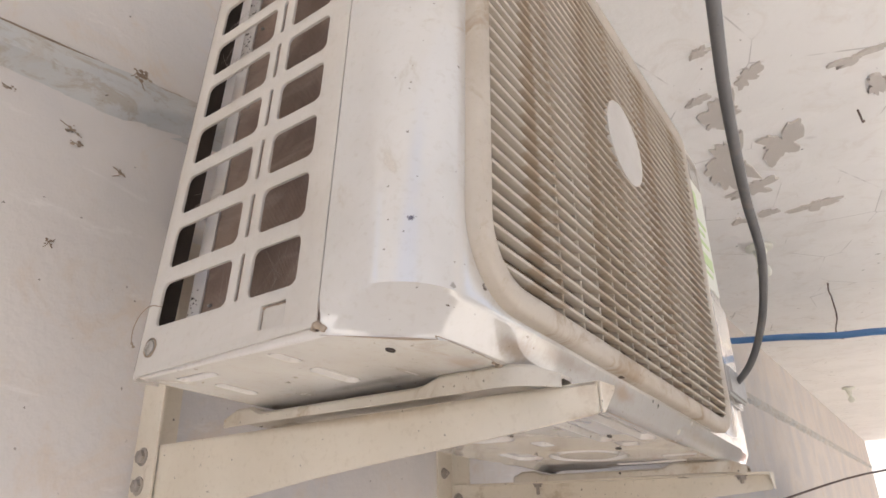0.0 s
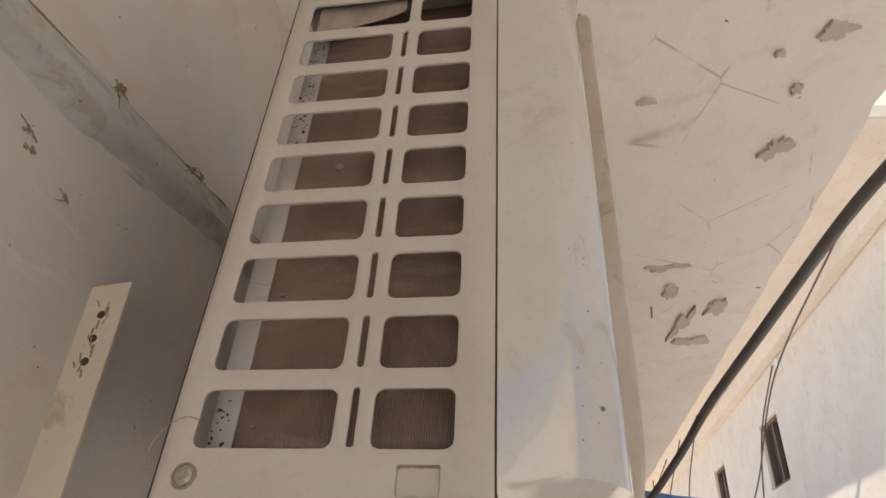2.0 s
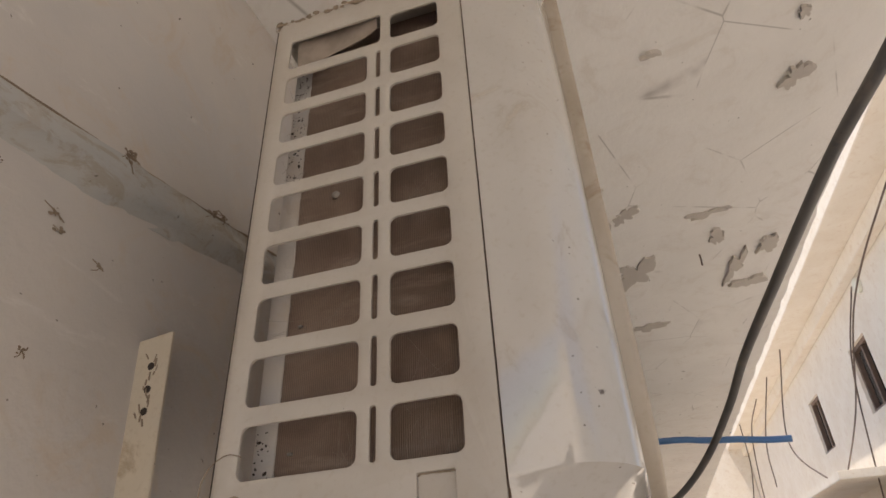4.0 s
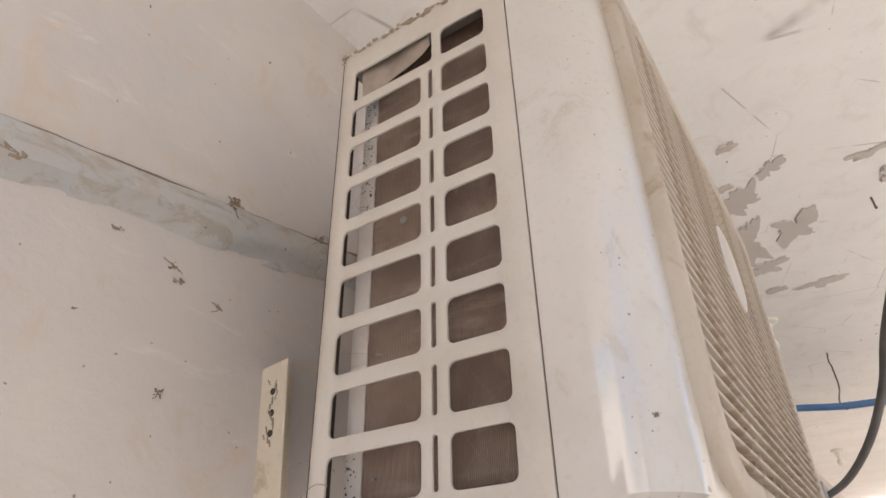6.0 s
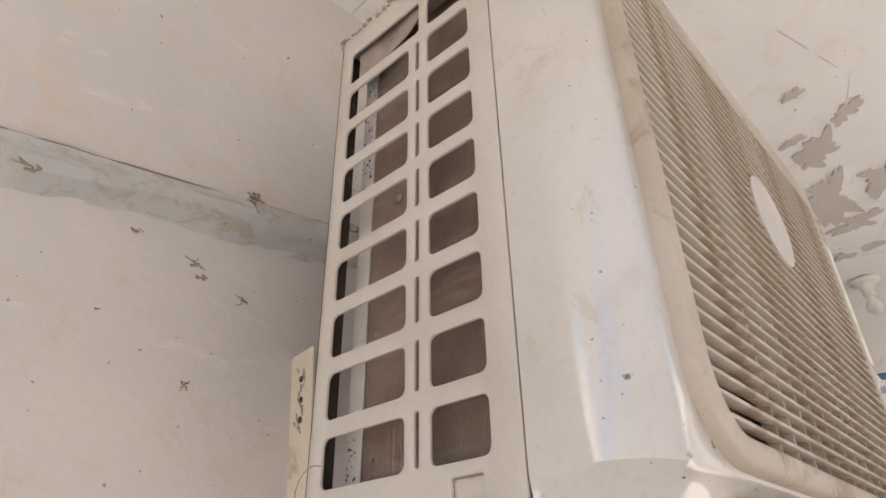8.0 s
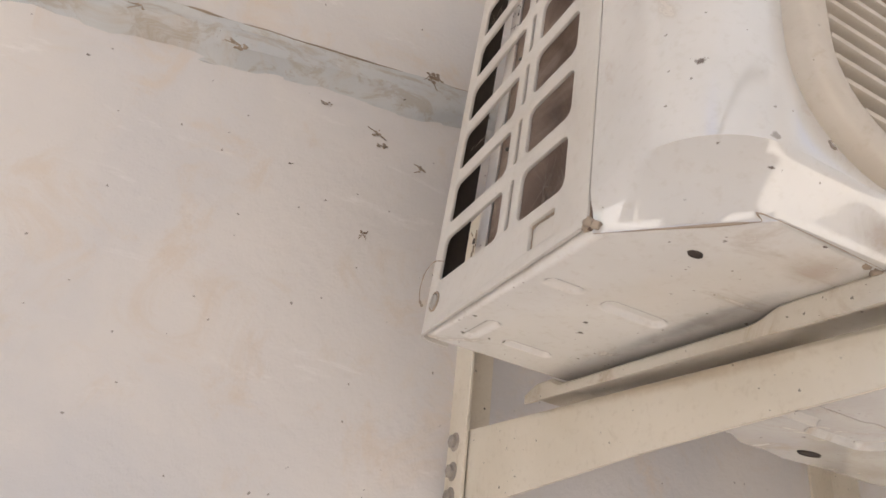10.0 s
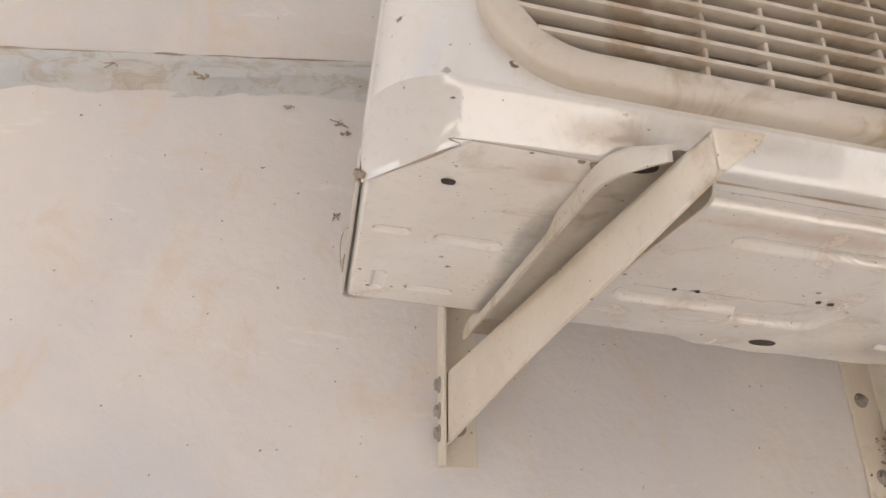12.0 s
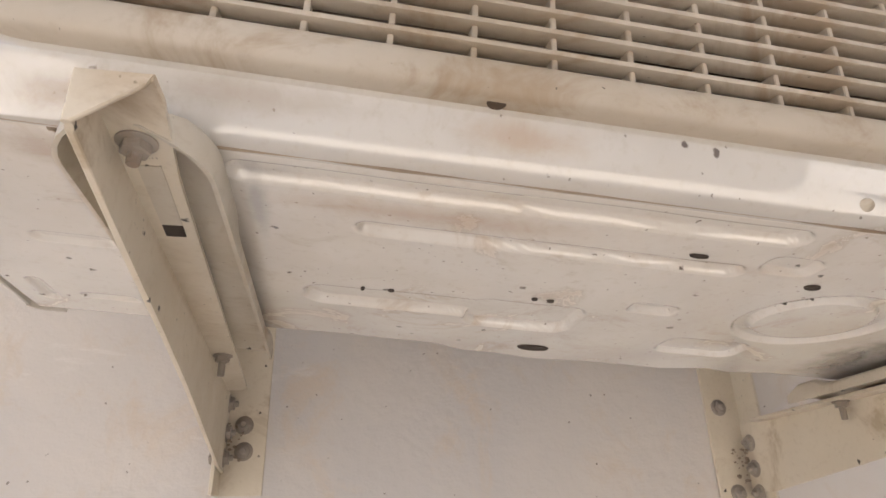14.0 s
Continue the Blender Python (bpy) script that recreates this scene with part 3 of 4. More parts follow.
def pan_lift(x, y):
    z = 0.0
    z += 0.0065 * soft(min(box_off(x, y, 0.300, 0.119, 0.072, 0.018, 0.016), box_off(x, y, 0.392, 0.126, 0.042, 0.030, 0.014)))
    z += 0.006 * soft(box_off(x, y, 0.378, 0.0025, 0.118, 0.0070, 0.0068))
    z += 0.006 * soft(box_off(x, y, 0.350, -0.046, 0.155, 0.0085, 0.008))
    z += 0.0030 * soft(box_off(x, y, 0.087, 0.066, 0.024, 0.006, 0.0058))
    z += 0.0030 * soft(box_off(x, y, 0.076, 0.178, 0.020, 0.0045, 0.0043))
    z += 0.0025 * soft(box_off(x, y, 0.030, 0.170, 0.0045, 0.022, 0.0043))
    z += 0.0030 * soft(box_off(x, y, 0.030, 0.062, 0.012, 0.004, 0.0038))
    z += 0.0040 * soft(abs(math.hypot(x - 0.600, y - 0.075) - 0.048) - 0.006)
    z += 0.0035 * soft(box_off(x, y, 0.520, -0.012, 0.016, 0.010, 0.006))
    z += 0.005 * soft(box_off(x, y, 0.478, 0.083, 0.016, 0.0085, 0.004))
    z += 0.0040 * soft(box_off(x, y, 0.560, 0.160, 0.035, 0.020, 0.012))
    z += 0.0035 * soft(box_off(x, y, 0.645, -0.038, 0.006, 0.022, 0.0058))
    z += 0.0035 * soft(box_off(x, y, 0.70, 0.02, 0.006, 0.05, 0.0058))
    z += 0.0008 * noise.noise((x * 14, y * 14, 2.0))
    return z


bm = bmesh.new()
NX, NY = 520, 190
grid = []
for i in range(NX + 1):
    x = 0.0035 + (W - 0.007) * i / NX
    f0, b0 = front_of(x), back_of(x)
    col = []
    for j in range(NY + 1):
        y = f0 + (b0 - f0) * j / NY
        rim = min(x - 0.0035, W - 0.0035 - x, (y - f0), (b0 - y))
        lift = pan_lift(x, y) + 0.010 * max(0.0, 1 - rim / 0.005) ** 2
        col.append(bm.verts.new((x, y, LOW + lift)))
    grid.append(col)
for a, b in zip(grid, grid[1:]):
    for j in range(NY):
        bm.faces.new((a[j], a[j + 1], b[j + 1], b[j]))
part("base_pan", bm, PAN_ENAMEL, unit, "glossy white pressed base pan with ribs and dirt marks", smooth=80)
# no holes are cut in the pan: near-black discs paint their shade
for name, cx, cy, rx, ry in (("drain_hole_disc", 0.425, 0.205, 0.013, 0.007), ("drain_hole_disc", 0.566, 0.045, 0.011, 0.008), ("drain_hole_disc", 0.459, -0.014, 0.0055, 0.0020), ("drain_hole_disc", 0.055, -0.019, 0.0042, 0.0026), ("drain_hole_disc", 0.552, 0.012, 0.005, 0.0035), ("drain_hole_disc", 0.268, 0.097, 0.0013, 0.0024), ("drain_hole_disc", 0.288, 0.096, 0.002, 0.002), ("drain_hole_disc", 0.389, 0.083, 0.002, 0.002), ("drain_hole_disc", 0.401, 0.084, 0.0024, 0.0022)):
    bm = bmesh.new()
    z = LOW + pan_lift(cx, cy)
    loft(bm, [[(cx + rx * s * math.cos(6.28319 * k / 18), cy + ry * s * math.sin(6.28319 * k / 18), z + d) for k in range(18)] for s, d in ((1.12, 0.0), (1.05, -0.0012), (0.95, -0.0012), (0.9, -0.0002))])
    part(name, bm, DARK_SHADE_GRIME, unit)
bm = bmesh.new()
disc(bm, (0.516, -0.0760, 2.0675), (0, -0.7, -0.7), 0.0046, 0.0018, 20, 0.001)
part("screw", bm, FOOT_STEEL, unit, "recessed screw in a dirty dimple")

# grille: frame, slats, ribs and the plain round badge
bm = bmesh.new()
out0, inn = rounded(0.0500, 2.0885, 0.732, 2.6130, 0.064, 10, 0.026), rounded(GX0, GZ0, GX1, GZ1, 0.045, 10, 0.016)
mid0 = rounded(0.0535, 2.0920, 0.7285, 2.6095, 0.061, 10, 0.023)
mid1 = rounded(GX0 - 0.004, GZ0 - 0.004, GX1 + 0.004, GZ1 + 0.004, 0.048, 10, 0.019)
rings = [[(u, FRONT + 0.001, v) for u, v in out0], [(u, FRONT - 0.0090, v) for u, v in out0], [(u, FRONT - 0.0125, v) for u, v in mid0], [(u, FRONT - 0.0130, v) for u, v in mid1], [(u, FRONT - 0.0105, v) for u, v in inn], [(u, FRONT + 0.012, v) for u, v in inn]]
loft(bm, rings, caps=False)
grille_frame = part("grille_frame", bm, GRILLE_PLASTIC, unit, "off-white plastic grille frame with rounded corners", smooth=50)
# brown disc in place of a cut notch, its shade in the colour
bm = bmesh.new()
disc(bm, (0.318, FRONT - 0.0045, 2.0900), (0, -0.25, -1), 0.0052, 0.0015, 18)
part("notch_disc", bm, BROWN_INSIDE, unit)


def half_width(z):
    """The opening's ends at height z."""
    r = 0.045
    d = 0.0
    if z < GZ0 + r:
        d = r - math.sqrt(max(0.0, r * r - (GZ0 + r - z) ** 2))
    r = 0.016
    if z > GZ1 - r:
        d = r - math.sqrt(max(0.0, r * r - (z - GZ1 + r) ** 2))
    return GX0 + d, GX1 - d


PITCH = 0.0134
n_slats = int((GZ1 - GZ0 - 0.006) / PITCH)
cut = {}
for k in range(n_slats):
    z = GZ0 + 0.0105 + PITCH * k
    a, b = half_width(z)
    key = round(a, 3)
    if key not in cut:
        bm = bmesh.new()
        prof = [(-0.0085, 0.0010), (-0.0080, -0.0014), (-0.0062, -0.0021), (0.004, -0.0012), (0.004, 0.0012), (-0.0070, 0.0020)]
        loft(bm, [[(x, y, zz + 0.0012 * y / 0.007) for y, zz in prof] for x in (a - 0.002, 0.25, 0.5, b + 0.002)])
        cut[key] = finish("slat", bm, GRILLE_PLASTIC, 30)
    ob = new("slat", cut[key])
    ob.parent = unit
    ob.location = (0, FRONT - 0.004, z)
for k in range(12):
    x = 0.1855 + 0.04 * k
    if k == 11 and x > GX1 - 0.05:
        continue
    bm = bmesh.new()
    block(bm, (x - 0.0015, FRONT - 0.0085, GZ0 - 0.001), (x + 0.0015, FRONT + 0.001, GZ1 + 0.001), 0.0005)
    part("rib", bm, GRILLE_PLASTIC, unit)
bm = bmesh.new()
disc(bm, (0.392, FRONT - 0.009, 2.402), (0, -1, 0), 0.057, 0.006, 40, 0.0004)
part("badge", bm, SIDE_ENAMEL, unit, "plain round off-white grille badge")

# fan behind the grille
bm = bmesh.new()
centre = Vector((0.385, 0.01, 2.335))
rings = []
for y, r in ((-0.070, 0.262), (-0.062, 0.235), (-0.04, 0.222), (0.03, 0.220), (0.05, 0.232)):
    rings.append([(centre.x + r * math.cos(6.28319 * k / 48), y, centre.z + min(0.25, r) * math.sin(6.28319 * k / 48)) for k in range(48)])
loft(bm, rings, caps=False)
part("fan_ring", bm, BROWN_INSIDE, unit, "brown dusty fan shroud, darkened for the shade inside", smooth=60)
# dark plates added to close the cavity and keep light out
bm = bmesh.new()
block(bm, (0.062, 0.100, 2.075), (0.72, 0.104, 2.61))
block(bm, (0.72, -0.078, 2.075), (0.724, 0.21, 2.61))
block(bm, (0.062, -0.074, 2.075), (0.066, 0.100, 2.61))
part("cavity_closure", bm, BROWN_INSIDE, unit)
# orifice plate's brown is darkened so the slat gaps look shaded
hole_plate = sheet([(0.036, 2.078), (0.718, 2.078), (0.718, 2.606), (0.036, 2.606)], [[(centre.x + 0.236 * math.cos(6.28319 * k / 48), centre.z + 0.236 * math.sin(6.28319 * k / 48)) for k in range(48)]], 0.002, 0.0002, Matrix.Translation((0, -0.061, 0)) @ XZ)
part("orifice_plate", hole_plate, ORIFICE, unit, "dusty plate round the fan opening, gap shade in its brown")
bm = bmesh.new()
disc(bm, centre + Vector((0, 0.0, 0)), (0, -1, 0), 0.052, 0.03, 28, 0.004)
fan = part("fan", bm, BLADE_PLASTIC, unit, "dark brown dusty fan at rest")
for k in range(3):
    bm = bmesh.new()
    rings = []
    for i in range(9):
        r = 0.045 + 0.165 * i / 8
        span = radians(70 + 12 * i / 8)
        ring_a = [(r * math.cos(radians(120 * k) + span * (j / 8 - 0.5) + 0.25 * i / 8), -0.018 + 0.042 * (j / 8 - 0.5), r * math.sin(radians(120 * k) + span * (j / 8 - 0.5) + 0.25 * i / 8)) for j in range(9)]
        rings.append([Vector(p) + centre for p in ring_a] + [Vector(p) + centre + Vector((0, 0.003, 0)) for p in reversed(ring_a)])
    loft(bm, rings)
    part("blade", bm, BLADE_PLASTIC, fan)

# finned coil along the side, ending short of the rear corner
bm = bmesh.new()
rows = []
for z in spread(2.068, 2.612, 0.006):
    e = 0.1895 + 0.0012 * noise.noise((0, 0, z * 60)) + (0.003 * max(0, noise.noise((3.0, 0, z * 140))))
    rows.append([(0.034, -0.012, z), (0.034, e, z), (0.056, e + 0.0015, z), (0.056, -0.012, z)])
loft(bm, rows)
coil = part("coil", bm, COIL_FINS, unit, "brown dirty finned heat exchanger", smooth=0)
bm = bmesh.new()
block(bm, (0.14, 0.196, 2.07), (W - 0.004, 0.222, 2.612), 0.002)
part("rear_coil", bm, COIL_FINS, unit)
for z in (2.125, 2.235, 2.345, 2.455, 2.565):
    bm = bmesh.new()
    block(bm, (0.031, 0.1745, z), (0.0342, 0.1785, z + 0.002), 0.0004)
    part("coil_clip", bm, SCREW_METAL, unit)
# pale end plate of the coil, spotted with black mould higher up
bm = bmesh.new()
block(bm, (0.0315, 0.1890, 2.066), (0.0330, 0.2085, 2.612), 0.0004)
block(bm, (0.0330, 0.2060, 2.066), (0.0560, 0.2085, 2.612), 0.0004)
end_plate = part("end_plate", bm, WALL_PLASTER, unit, "pale coil end plate with dirt")
bm = bmesh.new()
random.seed(31)
for k in range(130):
    z = 2.40 + 0.19 * random.random() ** 0.8 if k < 105 else 2.10 + 0.05 * random.random()
    p = Vector((0.0314, 0.1900 + 0.0175 * random.random(), z))
    a = random.uniform(0, 3.1)
    for v in bmesh.ops.create_icosphere(bm, subdivisions=1, radius=random.uniform(0.0004, 0.0017) * random.uniform(0.5, 1.2))["verts"]:
        u = v.co.y * random.uniform(0.9, 2.0)
        v.co = p + Vector((v.co.x * 0.25, u * math.cos(a) - v.co.z * math.sin(a), u * math.sin(a) + v.co.z * math.cos(a)))
tagged(part("mould", bm, DARK_SHADE_GRIME, end_plate, "black mould spots"), kind="stuff")
# a bent silver tab and a curled film in the upper openings
bm = bmesh.new()
disc(bm, (0.0338, 0.150, 2.375), (-1, 0, 0), 0.0042, 0.002, 14, 0.001)
part("tube_end", bm, SCREW_METAL, unit, "pale tube end among the fins")
bm = bmesh.new()
rings = []
for i in range(13):
    t = i / 12
    y = 0.098 + 0.098 * t
    rings.append([(0.0045 + 0.006 * math.sin(t * 2.6) + 0.004 * s, y, 2.5985 - s * (0.022 + 0.026 * t) - 0.002 * math.sin(t * 9)) for s in (0.0, 0.35, 0.7, 1.0)])
front_side = rings
loft(bm, [r + [(x + 0.0006, y, z) for x, y, z in reversed(r)] for r in front_side])
part("loose_film", bm, WEB_GREY, unit, "curled dusty plastic film in the top opening", smooth=80)
# cobwebs across the lower openings
bm = bmesh.new()
random.seed(11)
for (ya, yb, za, zb, n) in ((0.026, 0.079, 2.100, 2.142, 20), (0.105, 0.125, 2.10, 2.142, 8), (0.027, 0.075, 2.320, 2.360, 12), (0.11, 0.20, 2.215, 2.25, 6), (0.03, 0.07, 2.155, 2.195, 8), (0.17, 0.20, 2.38, 2.42, 9), (0.17, 0.20, 2.43, 2.47, 9), (0.17, 0.20, 2.485, 2.525, 9)):
    for k in range(n):
        a = Vector((random.uniform(0.001, 0.010), random.uniform(ya, yb), za + 0.4 * (zb - za) * random.random() ** 2))
        b = Vector((random.uniform(0.002, 0.011), random.uniform(ya, yb), random.uniform(za, zb) if k % 3 else za))
        m_ = (a + b) / 2 - Vector((0, 0, random.uniform(0, 0.006)))
        tube(bm, smooth_line((a, m_, b), 3), 0.00012, 3)
tagged(part("cobweb", bm, WEB_GREY, unit, "grey cobweb threads in the openings", smooth=0), kind="stuff")

# far end of the front: energy label, lower service cover and cable inlet
bm = bmesh.new()
block(bm, (0.752, FRONT - 0.0012, 2.345), (0.850, FRONT + 0.0002, 2.560), 0.0004)
label = part("energy_label", bm, LABEL_WHITE, unit, "faded white and green energy label")
bm = bmesh.new()
for z0, z1, x0, x1 in ((2.500, 2.535, 0.775, 0.800), (2.470, 2.478, 0.768, 0.835), (2.452, 2.458, 0.768, 0.820), (2.430, 2.437, 0.768, 0.835), (2.390, 2.412, 0.768, 0.838), (2.372, 2.378, 0.768, 0.825)):
    block(bm, (x0, FRONT - 0.0019, z0), (x1, FRONT - 0.0010, z1), 0.0002)
part("printed_bars", bm, LABEL_GREEN, label)
bm = bmesh.new()
block(bm, (0.742, FRONT - 0.004, 2.150), (0.862, FRONT + 0.0002, 2.325), 0.003)
cover = part("service_cover", bm, WHITE_ENAMEL, unit, "white service cover")
bm = bmesh.new()
block(bm, (0.750, FRONT - 0.014, 2.158), (0.856, FRONT - 0.0035, 2.205), 0.004)
part("cable_clamp", bm, GREY_PLASTIC, cover, "grey cable clamp")

# pressed feet under the pan
def foot(x0, x1):
    bm = bmesh.new()
    rings = []
    for y in spread(-0.102, 0.262, 0.008):
        end = 1 - max(0.0, 1 - (y + 0.102) / 0.040) ** 2 * 0.7
        cx, hw = (x0 + x1) / 2, (x1 - x0) / 2 * end
        pad = max(soft(abs(y - 0.235) - 0.018, 0.02), soft(abs(y + 0.045) - 0.045, 0.03))
        lip = 0.0105 + 0.0085 * pad
        top = min(0.0172, lip)
        o = [(-hw - 0.001, 0.0), (-hw - 0.001, top - 0.003), (-hw + 0.002, top), (hw - 0.002, top), (hw + 0.001, top - 0.003), (hw + 0.001, 0.0), (hw - 0.0014, 0.0), (hw - 0.0014, top - 0.0045), (hw - 0.005, top - 0.0030), (-hw + 0.005, top - 0.0030), (-hw + 0.0014, top - 0.0045), (-hw + 0.0014, 0.0)]
        rings.append([(cx + a, y, 2.0425 + b) for a, b in o])
    loft(bm, rings)
    f = part("foot", bm, FOOT_STEEL, unit, "beige pressed steel mounting foot", smooth=35)
    # the foot's oval opening is a near-black disc that carries its shade
    bm = bmesh.new()
    loft(bm, [[((x0 + x1) / 2 - 0.012 + 0.011 * s * math.cos(6.28319 * k / 20), -0.074 + 0.0065 * s * math.sin(6.28319 * k / 20), 2.0560 + d) for k in range(20)] for s, d in ((1.1, 0.0010), (1.05, -0.0008), (0.9, -0.0008), (0.85, -0.0002))])
    part("bolt_slot_disc", bm, DARK_SHADE_GRIME, f)
    return f


foot(0.1290, 0.1945)
foot(0.7140, 0.7850)

# dirt gathered in joints
bm = bmesh.new()
joint = [(x, y, 2.0592 + pan_lift(x, y) * 0.2) for x, y in plan(0.0185) if y < 0.0 and x < 0.86]
joint = smooth_line(joint, 5)
tube(bm, joint, [max(0.0002, 0.0005 + 0.0016 * noise.noise((p.x * 40, p.y * 40, 1.0))) for p in joint], 5)
for p, s in (((0.0012, -0.0005, 2.0655), 0.0042), ((0.0035, -0.0035, 2.0635), 0.0035), ((0.002, 0.003, 2.0640), 0.003), ((0.1300, -0.0630, 2.0600), 0.0040), ((0.1220, -0.0635, 2.0605), 0.0030), ((0.0032, 0.0330, 2.0905), 0.0016), ((0.0032, 0.0450, 2.0912), 0.0018), ((0.0032, 0.0600, 2.0905), 0.0016), ((0.0030, 0.0330, 2.0730), 0.0014)):
    for v in bmesh.ops.create_icosphere(bm, subdivisions=2, radius=s)["verts"]:
        v.co = Vector(p) + v.co * (1 + 0.5 * noise.noise(v.co * 600)) * 0.8
tagged(part("joint_dirt", bm, DUST, unit, "brown dirt gathered in the joints"), kind="stuff")
bm = bmesh.new()
for ya, za, yb, zb in ((0.0330, 2.0905, 0.0612, 2.0908), (0.0612, 2.0725, 0.0330, 2.0722), (0.0330, 2.0905, 0.0330, 2.0722), (0.0612, 2.0908, 0.0612, 2.0725)):
    tube(bm, [(0.0030, ya + (yb - ya) * k / 8, za + (zb - za) * k / 8 + 0.0004 * noise.noise((k * 1.0, ya * 90, 3.0))) for k in range(9)], 0.0007, 5, 0.4)
part("recess_dirt", bm, DUST, unit)

# ---------- wall brackets ----------
def bracket(x, side, top_z, low_z, bolt_drops, leaf_bolts):
    """Steel angle on the wall, its standing leg's outer face at x, with a tapered arm bolted to its inner face; side 1 or -1 turns it."""
    b = holder("wall_bracket", "cream painted steel wall bracket with rusty bolts", "bracket", group="unit brackets")

    def at(u):
        return x + side * u

    def lean(y):
        return (0.0205 if side > 0 else 0.004) * (WALL_Y - y) / 0.55

    def top_of(y):
        return top_z + (0.008 if side > 0 else -0.004) * (0.40 - y) / 0.53

    bm = bmesh.new()
    L = [(0.0, WALL_Y - 0.001), (0.0, WALL_Y - 0.0430), (0.0008, WALL_Y - 0.0438), (0.0034, WALL_Y - 0.0438), (0.0040, WALL_Y - 0.0430), (0.0044, WALL_Y - 0.0055), (0.0054, WALL_Y - 0.0048), (0.0486, WALL_Y - 0.0045), (0.0492, WALL_Y - 0.0040), (0.0492, WALL_Y - 0.001)]
    loft(bm, [[(at(u), v, z + (0.005 if j else 0) * (v < WALL_Y - 0.02)) for u, v in L] for j, z in enumerate((low_z, low_z + 0.374))])
    part("wall_angle", bm, CREAM_STEEL, b, smooth=30)
    # holes aren't cut: near-black discs carry the shade inside them
    for k, z in enumerate((0.342, 0.316, 0.292)):
        for face, axis in ((-0.0001, (-side, 0, 0)), (0.0041, (side, 0, 0))):
            bm = bmesh.new()
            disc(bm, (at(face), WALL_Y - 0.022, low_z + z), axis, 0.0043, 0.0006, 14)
            part("hole_disc", bm, DARK_SHADE_GRIME, b)
    # arm: a thin web, deep at the wall, with a flange on top
    bm = bmesh.new()
    web = [(WALL_Y - 0.006, 0.0), (WALL_Y - 0.006, -0.083), (WALL_Y - 0.05, -0.081), (0.148, -0.050), (0.057, -0.0405), (-0.04, -0.0320), (-0.124, -0.0235), (-0.127, -0.0215), (-0.128, 0.0)]
    loft(bm, [[(at(0.0043 + u + lean(y)), y, top_of(y) + z) for y, z in web] for u in (0.0, 0.0030)])
    fl = [(WALL_Y - 0.05, 0.0), (-0.128, 0.0), (-0.130, 0.0265), (-0.115, 0.0275), (-0.06, 0.0240), (0.10, 0.0235), (WALL_Y - 0.062, 0.0235), (WALL_Y - 0.052, 0.018)]
    loft(bm, [[(at(0.0043 + u + lean(y)), y, top_of(y) + z) for y, u in fl] for z in (-0.0032, -0.0002)])
    lip = [(0.0, -0.0005), (0.0265, -0.0005), (0.0240, -0.0060), (0.0032, -0.0225), (0.0, -0.0225)]
    loft(bm, [[(at(0.0043 + u + lean(y)), y, top_of(y) + z) for u, z in lip] for y in (-0.1305, -0.1282)])
    bmesh.ops.bevel(bm, geom=[e for e in bm.edges if e.calc_length() > 0.02], offset=0.0006, segments=1, affect="EDGES")
    part("arm", bm, CREAM_STEEL, b, "cream painted tapered steel arm", smooth=30)

    def under(y, u):
        return Vector((at(0.0043 + u + lean(y)), y, top_of(y) - 0.0033))

    # long bolt slot in the flange, uncut: foot-coloured block, near-black for its shaded end
    for y0, y1, mt in ((-0.072, -0.0155, FOOT_STEEL), (-0.0152, -0.002, DARK_SHADE_GRIME)):
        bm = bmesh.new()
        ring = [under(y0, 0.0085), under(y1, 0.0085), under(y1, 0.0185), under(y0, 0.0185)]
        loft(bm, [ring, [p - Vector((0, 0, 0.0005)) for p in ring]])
        part("slot_block", bm, mt, b)
    for drop in bolt_drops:
        for face, axis in ((-0.0002, (-side, 0, 0)), (0.0074, (side, 0, 0))):
            bm = bmesh.new()
            hex_bolt(bm, (at(face), WALL_Y - 0.020, top_z - drop), axis, tip=0.001 if face < 0 else 0.004)
            part("bolt", bm, RUSTY_BOLT, b)
    for u, z in leaf_bolts:
        bm = bmesh.new()
        hex_bolt(bm, (at(u), WALL_Y - 0.005, z), (0, -1, 0))
        part("bolt", bm, RUSTY_BOLT, b)
    for y in (-0.090, 0.238):
        bm = bmesh.new()
        hex_bolt(bm, under(y, 0.0125), (0, 0, -1), 0.0062, 0.006)
        tube(bm, (under(y, 0.0125) - Vector((0, 0, 0.004)), under(y, 0.0125) - Vector((0, 0, 0.009 if y < 0 else 0.018))), 0.0030, 8)
        part("bolt", bm, RUSTY_BOLT, b)
    bm = bmesh.new()
    random.seed(int(x * 100))
    for k in range(16):
        p = Vector((at(-0.0005), WALL_Y - 0.022 + 0.006 * math.sin(k * 0.9) + random.uniform(-0.003, 0.003), low_z + 0.276 + 0.080 * k / 16))
        tube(bm, (p, p + Vector((0, random.uniform(-0.005, 0.005), random.uniform(0.004, 0.010)))), random.uniform(0.0004, 0.0012), 4)
    part("dirt", bm, DUST, b, "dark nest dirt round the bolt holes", smooth=0)
    # crumbs of rust and web gathered in the corner between web and wall leaf
    bm = bmesh.new()
    for k in range(34):
        p = Vector((at(0.009 + 0.020 * random.random() ** 2), WALL_Y - 0.006 - 0.010 * random.random(), top_z - 0.030 - 0.040 * random.random()))
        for v in bmesh.ops.create_icosphere(bm, subdivisions=1, radius=random.uniform(0.0006, 0.0024))["verts"]:
            v.co = p + Vector((v.co.x * random.uniform(0.7, 2.0), v.co.y * 0.6, v.co.z))
    part("rust_crumbs", bm, DUST, b, "brown crumbs and web in the corner", smooth=0)
    return b


